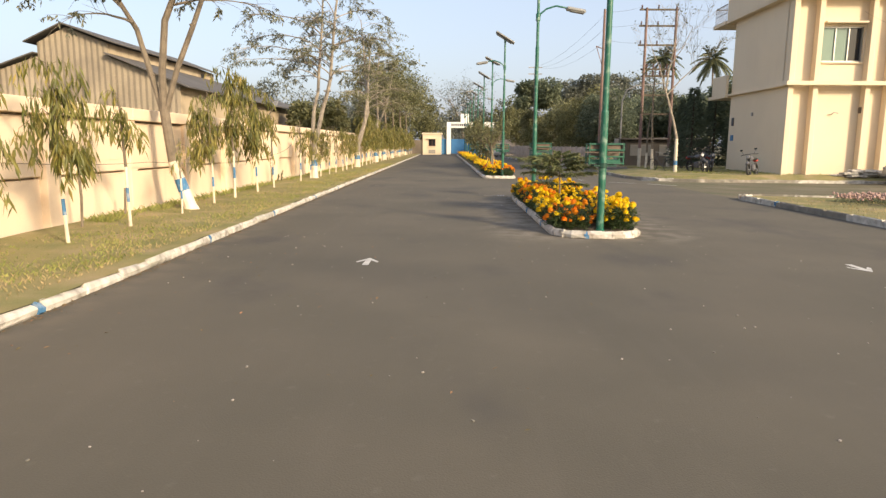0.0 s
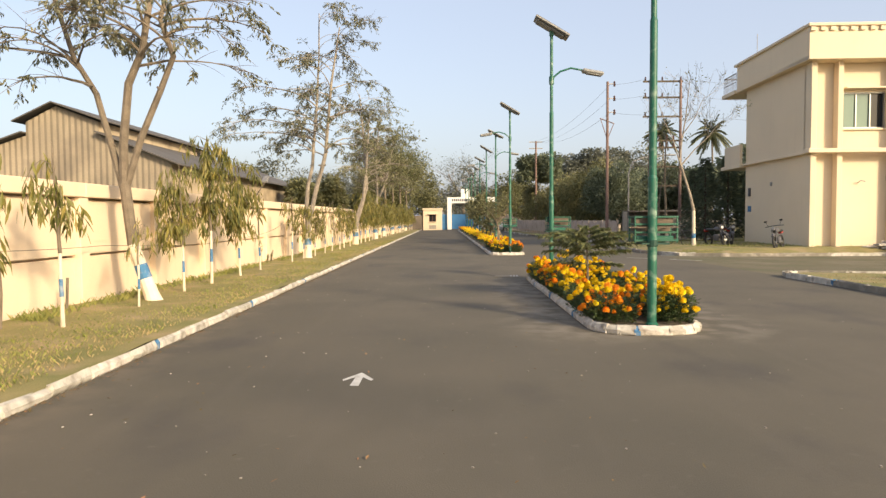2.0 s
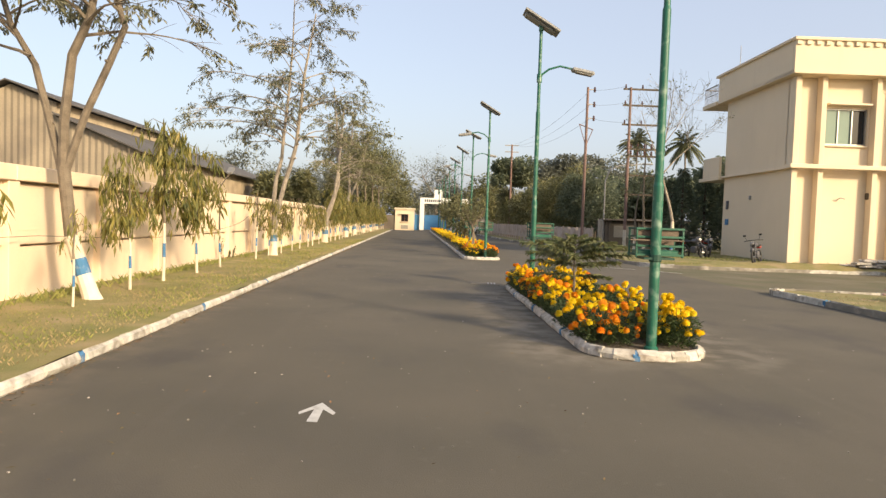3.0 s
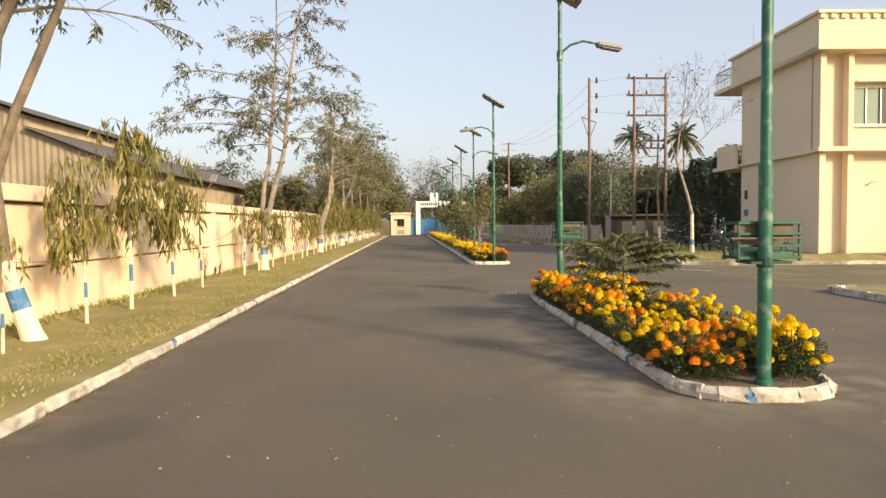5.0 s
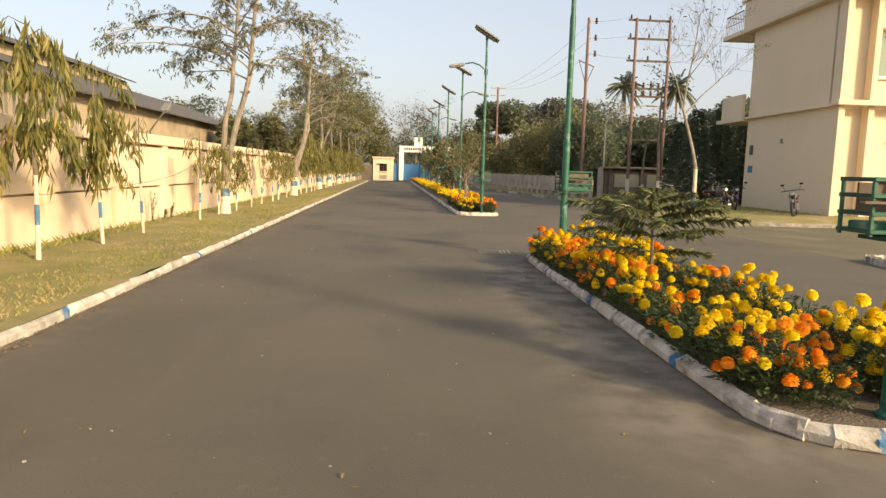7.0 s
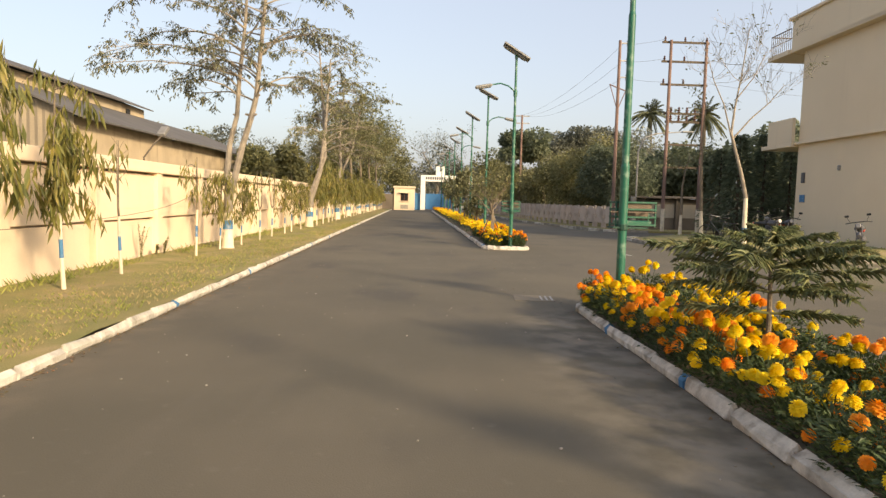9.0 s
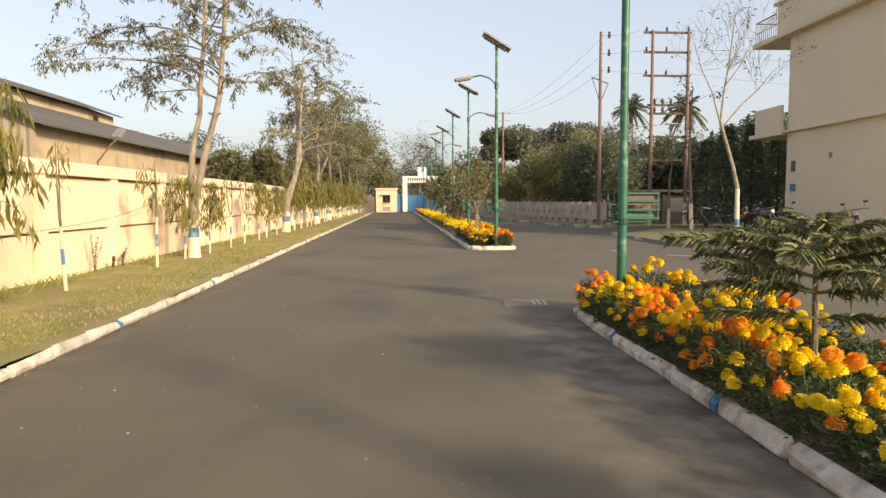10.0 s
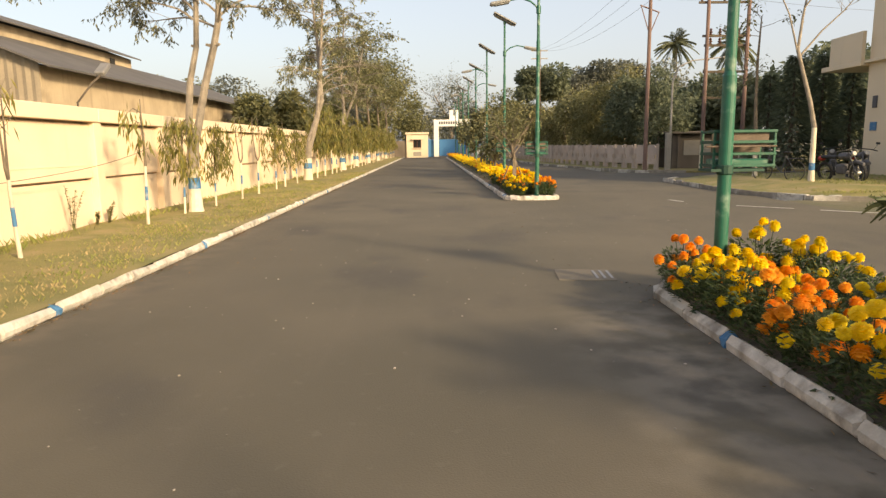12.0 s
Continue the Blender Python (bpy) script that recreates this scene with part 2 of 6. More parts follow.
RUSTPOLE = mat("rust_red_pole", (0.22, 0.14, 0.115), 0.8, 0.25, 1.5, 30, 0.2)
PANEL = mat("solar_cell", (0.05, 0.055, 0.075), 0.25, 0.1, 3, 20, 0)
LAMPWHITE = mat("lamp_housing", (0.26, 0.26, 0.25), 0.5, 0.1, 3, 20, 0)
BLACK = mat("black_rubber", (0.02, 0.02, 0.02), 0.7, 0.2, 5, 50, 0.2)
SILVER = mat("silver_car_paint", (0.22, 0.22, 0.22), 0.3, 0.04, 2, 30, 0, metal=0.5)
WHITECAR = mat("white_car_paint", (0.75, 0.75, 0.75), 0.3, 0.04, 2, 30, 0)
REDPLASTIC = mat("red_plastic", (0.4, 0.03, 0.02), 0.4, 0.1, 2, 30, 0)
WHITEPAINT = mat("white_road_paint", (0.62, 0.60, 0.55), 0.85, 0.15, 6, 70, 0.3, stain=(0.25, 0.22, 0.19), stain_amt=0.7, stain_scale=9)
GATEWHITE = mat("white_gate_paint", (0.78, 0.77, 0.73), 0.8, 0.08, 1, 20, 0.1)
GATEBLUE = mat("blue_gate_paint", (0.05, 0.20, 0.42), 0.6, 0.12, 1, 20, 0.1)
BROWNFRAME = mat("brown_frame", (0.16, 0.06, 0.035), 0.6, 0.2, 5, 40, 0.1)
FENCEPINK = mat("faded_fence_paint", (0.52, 0.43, 0.37), 0.9, 0.2, 1, 30, 0.3, stain=(0.22, 0.18, 0.15), stain_amt=0.6, stain_scale=1.5)
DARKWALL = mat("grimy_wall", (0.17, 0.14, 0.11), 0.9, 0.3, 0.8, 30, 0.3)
DRYLEAF = mat("dry_leaf", (0.22, 0.14, 0.06), 0.9, 0.3, 20, 60, 0, island=0.5)
PEBBLE = mat("pale_pebble", (0.31, 0.28, 0.24), 0.9, 0.3, 20, 60, 0.2, island=0.4)
INK = mat("faded_ink", (0.10, 0.10, 0.11), 0.8, 0.1, 5, 30, 0)
CERAMIC = mat("brown_ceramic", (0.10, 0.05, 0.035), 0.3, 0.1, 5, 30, 0)


# ---- mesh helpers ----
class Mesh:
    """Collects vertices and faces of one part."""

    def __init__(self):
        self.v, self.f = [], []

    def add(self, vs, fs):
        o = len(self.v)
        self.v += [tuple(p) for p in vs]
        self.f += [tuple(i + o for i in q) for q in fs]
        return self

    def box(self, x, y, z, sx, sy, sz, rz=0.0, bev=0.0, m=None):
        """A box by its centre and full sizes, with chamfered edges if bev is given."""
        hx, hy, hz = sx / 2, sy / 2, sz / 2
        if bev:
            b = min(bev, hx * 0.8, hy * 0.8, hz * 0.8)
            vs, fs = [], []
            idx = {}
            for a in (-1, 1):
                for c in (-1, 1):
                    for d in (-1, 1):
                        for k, p in enumerate(((a * hx, c * (hy - b), d * (hz - b)), (a * (hx - b), c * hy, d * (hz - b)), (a * (hx - b), c * (hy - b), d * hz))):
                            idx[a, c, d, k] = len(vs)
                            vs.append(p)
            s = (-1, 1)
            for a in s:
                fs.append([idx[a, -1, -1, 0], idx[a, 1, -1, 0], idx[a, 1, 1, 0], idx[a, -1, 1, 0]][::a])
                fs.append([idx[-1, a, -1, 1], idx[-1, a, 1, 1], idx[1, a, 1, 1], idx[1, a, -1, 1]][::a])
                fs.append([idx[-1, -1, a, 2], idx[1, -1, a, 2], idx[1, 1, a, 2], idx[-1, 1, a, 2]][::a])
                for c in s:
                    fs.append([idx[a, c, -1, 0], idx[a, c, -1, 1], idx[a, c, 1, 1], idx[a, c, 1, 0]][::a * c])
                    fs.append([idx[a, -1, c, 2], idx[a, -1, c, 0], idx[a, 1, c, 0], idx[a, 1, c, 2]][::a * c])
                    fs.append([idx[-1, a, c, 1], idx[-1, a, c, 2], idx[1, a, c, 2], idx[1, a, c, 1]][::a * c])
                    for d in s:
                        fs.append([idx[a, c, d, 0], idx[a, c, d, 1], idx[a, c, d, 2]][::a * c * d])
        else:
            vs = [(a, c, d) for a in (-hx, hx) for c in (-hy, hy) for d in (-hz, hz)]
            fs = [(0, 1, 3, 2), (4, 6, 7, 5), (0, 4, 5, 1), (2, 3, 7, 6), (0, 2, 6, 4), (1, 5, 7, 3)]
        t = Matrix.Translation((x, y, z)) @ Matrix.Rotation(rz, 4, "Z")
        if m is not None:
            t = t @ m
        return self.add([t @ Vector(p) for p in vs], fs)

    def tube(self, pts, radii, n=8, cap=True):
        """A round limb through points, with a radius at each."""
        pts = [Vector(p) for p in pts]
        if not hasattr(radii, "__len__"):
            radii = [radii] * len(pts)
        o, ref = len(self.v), None
        for i, p in enumerate(pts):
            d = (pts[min(i + 1, len(pts) - 1)] - pts[max(i - 1, 0)]).normalized()
            if ref is None:
                ref = d.orthogonal().normalized()
            ref = (ref - d * ref.dot(d))
            ref = ref.normalized() if ref.length > 1e-6 else d.orthogonal().normalized()
            side = d.cross(ref)
            for k in range(n):
                a = 2 * math.pi * k / n
                self.v.append(tuple(p + (ref * math.cos(a) + side * math.sin(a)) * radii[i]))
        for i in range(len(pts) - 1):
            for k in range(n):
                a, b = o + i * n + k, o + i * n + (k + 1) % n
                self.f.append((a, b, b + n, a + n))
        if cap:
            self.f.append(tuple(o + k for k in range(n))[::-1])
            self.f.append(tuple(o + (len(pts) - 1) * n + k for k in range(n)))
        return self

    def lathe(self, prof, n=12, cx=0.0, cy=0.0, cz=0.0, wob=0.0, rng=None):
        """A turned body from (radius, height) pairs."""
        o = len(self.v)
        for r, z in prof:
            for k in range(n):
                a = 2 * math.pi * k / n
                q = r * (1 + (wob * (rng.random() - 0.5) if rng else 0))
                self.v.append((cx + q * math.cos(a), cy + q * math.sin(a), cz + z))
        for i in range(len(prof) - 1):
            for k in range(n):
                a, b = o + i * n + k, o + i * n + (k + 1) % n
                self.f.append((a, b, b + n, a + n))
        self.f.append(tuple(o + k for k in range(n))[::-1])
        self.f.append(tuple(o + (len(prof) - 1) * n + k for k in range(n)))
        return self

    def ring(self, cx, cy, cz, R, r, n=20, k=6, axis="x"):
        """A torus round the given axis."""
        o = len(self.v)
        for i in range(n):
            a = 2 * math.pi * i / n
            for j in range(k):
                b = 2 * math.pi * j / k
                u, w = (R + r * math.cos(b)) * math.cos(a), (R + r * math.cos(b)) * math.sin(a)
                h = r * math.sin(b)
                self.v.append((cx + h, cy + u, cz + w) if axis == "x" else (cx + u, cy + w, cz + h))
        for i in range(n):
            for j in range(k):
                self.f.append((o + i * k + j, o + ((i + 1) % n) * k + j, o + ((i + 1) % n) * k + (j + 1) % k, o + i * k + (j + 1) % k))
        return self

    def leaf(self, p, d, length, width, up=None, fold=0.15):
        """A pointed leaf of two folded halves from p along d."""
        d = Vector(d).normalized()
        s = d.cross(Vector(up) if up else Vector((0.3, 0.2, 1)))
        s = s.normalized() if s.length > 1e-4 else d.orthogonal().normalized()
        nrm = s.cross(d)
        p = Vector(p)
        mid = p + d * length * 0.45
        o = len(self.v)
        self.v += [tuple(p), tuple(mid + s * width / 2 + nrm * width * fold), tuple(p + d * length), tuple(mid - s * width / 2 + nrm * width * fold)]
        self.f += [(o, o + 1, o + 2), (o, o + 2, o + 3)]
        return self

    def prism(self, outline, z0, z1):
        """An upright body over a plan outline."""
        n, o = len(outline), len(self.v)
        self.v += [(x, y, z0) for x, y in outline] + [(x, y, z1) for x, y in outline]
        self.f += [tuple(o + i for i in range(n))[::-1], tuple(o + n + i for i in range(n))]
        self.f += [(o + i, o + (i + 1) % n, o + n + (i + 1) % n, o + n + i) for i in range(n)]
        return self

    def data(self, name, material, smooth=False):
        me = bpy.data.meshes.new(name)
        me.from_pydata(self.v, [], self.f)
        for mm in (material if isinstance(material, (list, tuple)) else [material]):
            me.materials.append(mm)
        if smooth:
            me.polygons.foreach_set("use_smooth", [True] * len(me.polygons))
        me.update()
        return me


def part(name, mesh, material, parent, label="", smooth=False, at=None):
    """Links a mesh (or mesh data to share) as one object under a thing or a part."""
    ob = new(name, mesh if isinstance(mesh, bpy.types.Mesh) else mesh.data(name, material, smooth))
    ob.parent = parent
    if at is not None:
        ob.matrix_basis = at
    return tagged(ob, label) if label else ob


def thing(name, label, category, group="", kind="", at=None):
    ob = new(name)
    ob.empty_display_size = 0.1
    if at is not None:
        ob.matrix_basis = at
    return tagged(ob, label, category, group, kind)


def solid(name, mesh, material, label, category, group="", kind="", smooth=False, at=None):
    ob = new(name, mesh.data(name, material, smooth))
    if at is not None:
        ob.matrix_basis = at
    return tagged(ob, label, category, group, kind)


def lerp(a, b, t):
    return a + (b - a) * t


def grow(m, tips, p, d, length, r, depth, rng, spread=0.7, up=0.15, kids=3, n=5):
    """A limb with its side branches; collects the twig points."""
    pts, rad, q, d = [Vector(p)], [r], Vector(p), Vector(d).normalized()
    steps = 4
    for i in range(steps):
        d = (d + Vector((rng.uniform(-1, 1), rng.uniform(-1, 1), rng.uniform(-0.6, 1) + up)) * 0.22).normalized()
        q = q + d * length / steps
        pts.append(q.copy())
        rad.append(max(r * (1 - 0.55 * (i + 1) / steps), 0.004))
    m.tube(pts, rad, n if r > 0.02 else 3, cap=False)
    if depth <= 0:
        tips += pts[1:]
        return
    for k in range(kids):
        i = rng.randint(1, steps) if k else steps
        side = Vector((rng.uniform(-1, 1), rng.uniform(-1, 1), rng.uniform(-0.3, 0.7)))
        grow(m, tips, pts[i], (d + side * spread), length * rng.uniform(0.5, 0.75), max(rad[i] * 0.7, 0.005), depth - 1, rng, spread, up, kids, n)


def leaves(m, tips, count, size, rng, spread=0.25, droop=0.3, aspect=0.4):
    for _ in range(count):
        p = rng.choice(tips)
        q = p + Vector((rng.gauss(0, spread), rng.gauss(0, spread), rng.gauss(0, spread * 0.7)))
        d = Vector((rng.uniform(-1, 1), rng.uniform(-1, 1), rng.uniform(-0.6, 0.6) - droop))
        s = size * rng.uniform(0.6, 1.3)
        m.leaf(q, d, s, s * aspect, up=(rng.uniform(-1, 1), rng.uniform(-1, 1), 1))


def clumps(m, centre, radius, count, size, rng, lumps=9, aspect=0.6):
    """A leafy mass of uneven lumps, hollow inside."""
    cs = []
    for _ in range(lumps):
        a = Vector((rng.gauss(0, 1), rng.gauss(0, 1), rng.gauss(0, 1))).normalized() * rng.uniform(0.35, 0.85)
        cs.append((Vector((a.x * radius[0], a.y * radius[1], a.z * radius[2])), rng.uniform(0.3, 0.55)))
    for _ in range(count):
        c, k = rng.choice(cs)
        a = Vector((rng.gauss(0, 1), rng.gauss(0, 1), rng.gauss(0, 1) + 0.15)).normalized() * k * rng.uniform(0.6, 1.08)
        p = Vector(centre) + c + Vector((a.x * radius[0], a.y * radius[1], a.z * radius[2]))
        d = a + Vector((rng.uniform(-1, 1), rng.uniform(-1, 1), rng.uniform(-1.2, 0.5)))
        s = size * rng.uniform(0.6, 1.4)
        m.leaf(p, d, s, s * aspect, up=(rng.uniform(-1, 1), rng.uniform(-1, 1), 1))


# ---- setting: ground, road, verges ----
def left_kerb(y):
    return -3.68 - 0.008 * (y - 14)


WALL_X = -6.42
VERGE_Z = 0.13

g = Mesh()
g.add([(-1500, -1500, -0.06), (1500, -1500, -0.06), (1500, 2500, -0.06), (-1500, 2500, -0.06)], [(0, 1, 2, 3)])
solid("ground", g, EARTH, "dry earth with patchy grass round the compound", "ground", kind="structure")

g = Mesh()
ys = [-30 + 5 * i for i in range(27)]
g.add([p for y in ys for p in ((left_kerb(y), y, 0), (8.5, y, 0))], [(2 * i, 2 * i + 1, 2 * i + 3, 2 * i + 2) for i in range(len(ys) - 1)])
g.add([(8.5, 38.0, -0.004), (24, 38.0, -0.004), (24, 46.5, -0.004), (8.5, 46.5, -0.004)], [(0, 1, 2, 3)])
g.add([(-30, 100, -0.004), (60, 100, -0.004), (60, 112, -0.004), (-30, 112, -0.004)], [(0, 1, 2, 3)])
solid("road", g, ASPHALT, "worn grey-brown asphalt drive with faint dusty stains", "road", kind="structure")

g = Mesh().add([(8.5, 19.6, -0.004), (9.6, 19.6, -0.002), (9.2, 29.6, -0.002), (8.5, 29.6, -0.004)], [(0, 1, 2, 3)])
g.add([(9.6, 19.4, -0.002), (70, 18.4, -0.01), (70, 29.0, -0.01), (9.2, 29.6, -0.002)], [(0, 1, 2, 3)])
solid("side_drive", g, EARTH, "dusty side drive of packed earth and thin grass", "drive", kind="structure")


# the verge along the wall, gently uneven
g = Mesh()
cols = 8
vy = [-20 + 0.8 * i for i in range(146)]
for y in vy:
    for c in range(cols + 1):
        t = c / cols
        x = lerp(left_kerb(y) - 0.045, WALL_X, t)
        g.v.append((x, y, VERGE_Z - 0.02 + 0.05 * t + 0.035 * noise.noise(Vector((x * 1.3, y * 0.8, 0)))))
for i in range(len(vy) - 1):
    for c in range(cols):
        a = i * (cols + 1) + c
        g.f.append((a, a + cols + 1, a + cols + 2, a + 1))
solid("verge", g, TURF, "patchy dry grass verge between kerb and wall", "grass verge", kind="structure", smooth=True)


def blades(name, label, area, count, hmin, hmax, material, z, seed):
    """Grass blades over x0, x1, y0, y1, thinner where a noise is low."""
    r = random.Random(seed)
    m = Mesh()
    x0, x1, y0, y1 = area
    for _ in range(count):
        x, y = r.uniform(x0, x1), y0 + (y1 - y0) * r.random() ** 1.6
        if noise.noise(Vector((x * 0.9, y * 0.7, seed))) < r.uniform(-0.5, 0.3):
            continue
        h = r.uniform(hmin, hmax)
        a = r.uniform(0, 6.28)
        zz = z(x, y)
        m.leaf((x, y, zz), (math.cos(a) * 0.7, math.sin(a) * 0.7, 1), h, 0.012 + h * 0.06, up=(math.sin(a), -math.cos(a), 0.2))
    return solid(name, m, material, label, "grass", kind="stuff")


blades("grass", "short green grass on the verge by the wall", (-6.3, -3.9, 5.0, 48.0), 27000, 0.03, 0.085, GRASS, lambda x, y: VERGE_Z - 0.02, 5)
blades("dry_grass", "straw-coloured dry grass on the verge", (-6.3, -3.9, 5.0, 48.0), 23000, 0.03, 0.07, DRYGRASS, lambda x, y: VERGE_Z - 0.02, 6)
blades("tall_grass", "taller green grass tufts at the wall's foot", (-6.38, -5.9, 12.0, 60.0), 4200, 0.05, 0.2, GRASS, lambda x, y: VERGE_Z, 7)


# kerb stones: a line of whitewashed blocks with short blue ones between
def kerb(name, label, line, width, height, base=0.0, seed=1, stone=0.95, blue_every=4, white=1.0):
    """Blocks laid end to end along a plan line, the outer face on the line."""
    r = random.Random(seed)
    root = thing(name, label, "kerb", kind="structure")
    pts = [Vector((x, y, 0)) for x, y in line]
    lens = [(pts[i + 1] - pts[i]).length for i in range(len(pts) - 1)]
    total = sum(lens)

    def at(s):
        for i, le in enumerate(lens):
            if s <= le or i == len(lens) - 1:
                return pts[i].lerp(pts[i + 1], s / le)
            s -= le

    shapes = []
    for v in range(5):
        m = Mesh()
        m.box(0, 0, 0, 1, width, height, bev=0.034)
        # worn tops and edges
        m.v = [(x * (0.985 if abs(x) > 0.49 else 1), y + r.uniform(-0.013, 0.013), z + (r.uniform(-0.028, 0.012) if z > 0 else 0)) for x, y, z in m.v]
        shapes.append((m.data("kerb_stone", KERBWHITE), m.data("blue_kerb_stone", BLUEPAINT), m.data("grey_kerb_stone", KERBGREY)))
    s, k, last = 0.0, 0, -0.4 * blue_every
    while s < total - 0.05:
        blue = blue_every and s - last > blue_every
        turn = (at(min(s + 0.5, total)) - at(s)).normalized().dot((at(min(s + 1.0, total)) - at(min(s + 0.5, total - 0.01))).normalized())
        le = min(0.085 if blue else stone * r.uniform(0.85, 1.15) if turn > 0.998 else 0.2, total - s)
        a, b = at(s), at(s + le)
        d = (b - a).normalized()
        c = (a + b) / 2 + Vector((-d.y, d.x, 0)) * width / 2
        bend = not blue and le < 0.3 and turn < 0.998
        gap = -0.055 if bend else 0.005 if le > 0.3 else 0.0
        ob = part("kerb_stone", shapes[r.randint(0, 4)][1 if blue else 0 if r.random() < white else 2], None, root, "short blue-painted kerb stone" if blue else "")
        ob.matrix_basis = Matrix.Translation((c.x, c.y, base + height / 2 + (-0.004 + 0.004 * (k % 2) if bend else r.uniform(-0.012, 0.006)))) @ Matrix.Rotation(math.atan2(d.y, d.x) + (0 if bend else r.uniform(-0.006, 0.006)), 4, "Z") @ Matrix.Diagonal((max(le - gap, 0.03), 1, 1, 1))
        s += le
        k += 1
        if blue:
            last = s
    return root


kerb("kerb_left", "whitewashed kerb stones with blue dabs along the verge", [(left_kerb(y), y) for y in (-12, 6, 30, 60, 97)], 0.09, 0.13, -0.02, 11, stone=0.75, blue_every=3.6)

# ---- the boundary wall, in bays ----
wall = thing("wall_west", "cream plastered boundary wall in bays with pilasters", "wall", kind="structure")
BAY, PIL, TOPZ = 2.8, 0.28, 2.21
pil = Mesh().box(0, 0, TOPZ / 2 - 0.05, 0.24, PIL, TOPZ - 0.1 + 0.1, bev=0.01).data("pilaster", CREAM)
low = Mesh().box(-0.06, 0, 0.45, 0.14, BAY - PIL, 0.98, bev=0.004).data("lower_panel", CREAM)
upp = Mesh().box(-0.022, 0, 1.455, 0.145, BAY - PIL, 0.95, bev=0.006)
upp.box(0.052, 0, 1.21, 0.012, BAY - PIL, 0.02)
upp = upp.data("upper_panel", CREAM)
back = Mesh().box(-0.17, 0, 1.03, 0.06, BAY, 2.06).data("backing", CREAM)
cop = Mesh().box(0.0, 0, 2.092, 0.31, BAY - 0.006, 0.244, bev=0.012).data("top_band", CREAM)
for i in range(42):
    y = -18.15 + i * BAY
    part("pilaster", pil, None, wall, at=pose(WALL_X - 0.12, y - BAY / 2, 0))
    part("lower_panel", low, None, wall, at=pose(WALL_X - 0.14, y, 0))
    part("upper_panel", upp, None, wall, at=pose(WALL_X - 0.14, y, 0))
    part("backing", back, None, wall, at=pose(WALL_X - 0.14, y, 0))
    part("top_band", cop, None, wall, at=pose(WALL_X - 0.117, y, 0))

# a slack wire along the wall's face
m = Mesh()
for a, b, za, zb in ((8.0, 14.5, 1.34, 1.12), (14.5, 21.4, 1.12, 1.0), (21.4, 27.1, 1.0, 1.5)):
    m.tube([(WALL_X + 0.09 + 0.25 * math.sin(3.14 * i / 10), lerp(a, b, i / 10), lerp(za, zb, i / 10) - 0.06 * math.sin(math.pi * i / 10)) for i in range(11)], 0.006, 4)
solid("slack_wire", m, BARKDARK, "slack dark wire sagging along the cream wall", "wire")

# ---- lawns across the road ----
def lawn(name, outline, z, seed, label):
    m = Mesh().prism(outline, -0.05, z)
    return solid(name, m, TURF, label, "lawn", kind="structure")


lawn("lawn_south", [(8.57, -25), (60, -25), (60, 18.6), (11.5, 19.4), (9.2, 20.1), (8.57, 19.7)], 0.09, 1, "dry grass lawn with a kerb of whitewashed blocks")
kerb("kerb_lawn_south", "grey-white worn kerb blocks round the lawn", [(60, 18.46), (11.5, 19.54), (9.25, 20.25), (8.62, 20.1), (8.43, 19.6), (8.43, 5), (8.43, -20)][::-1], -0.14, 0.11, -0.02, 12, blue_every=5, white=0.3)
LAWN2 = [(60, 28.3), (13, 28.75), (10.6, 28.9), (9.2, 29.6), (8.45, 31.7), (8.5, 35), (8.65, 38.4), (9.4, 39.2), (24, 39.2), (60, 39.2)]
INNER2 = [(60, 29.4), (14, 29.6), (11.6, 29.9), (10.6, 30.5), (10.0, 32.2), (10.0, 35), (10.2, 37.2), (10.6, 38.2), (24, 38.4), (60, 38.4)]
m = Mesh().add([(x, y, 0.08) for x, y in LAWN2] + [(x, y, 0.28) for x, y in INNER2] + [(x, y, -0.05) for x, y in LAWN2], [(i, i + 1, i + 11, i + 10) for i in range(9)] + [(9, 0, 10, 19)] + [tuple(range(19, 9, -1))] + [(i, i + 20, i + 21, i + 1) for i in range(9)])
solid("lawn_middle", m, TURF, "brownish grass plot with bare patches in front of the building", "lawn", kind="structure")
kerb("kerb_lawn_middle", "whitewashed kerb round the plot by the building", [(60, 28.15), (13, 28.6), (10.55, 28.75), (9.1, 29.5), (8.3, 31.7), (8.35, 35), (8.5, 38.5), (9.35, 39.3)], -0.12, 0.12, -0.03, 13, blue_every=0, white=0.35)
lawn("lawn_north", [(9.9, 46.2), (8.5, 52.0), (7.2, 60), (6.6, 75), (6.4, 96), (60, 96), (60, 45.6), (12, 45.6)][::-1], 0.1, 3, "strip of grass in front of the low fence")
kerb("kerb_lawn_north", "pale kerb curving along the fence strip", [(12, 45.45), (9.8, 46.05), (8.36, 52.0), (7.06, 60), (6.46, 75), (6.26, 96)], -0.12, 0.12, -0.03, 14, blue_every=0, white=0.4)
blades("lawn_grass", "short dry grass on the lawn", (8.7, 20.0, 8.0, 19.0), 9000, 0.03, 0.08, DRYGRASS, lambda x, y: 0.09, 8)
blades("plot_grass", "weedy grass on the plot by the building", (9.5, 24.0, 29.5, 38.5), 12000, 0.04, 0.12, GRASS, lambda x, y: 0.27 if y > 30.5 and x > 10.6 else 0.16, 9)


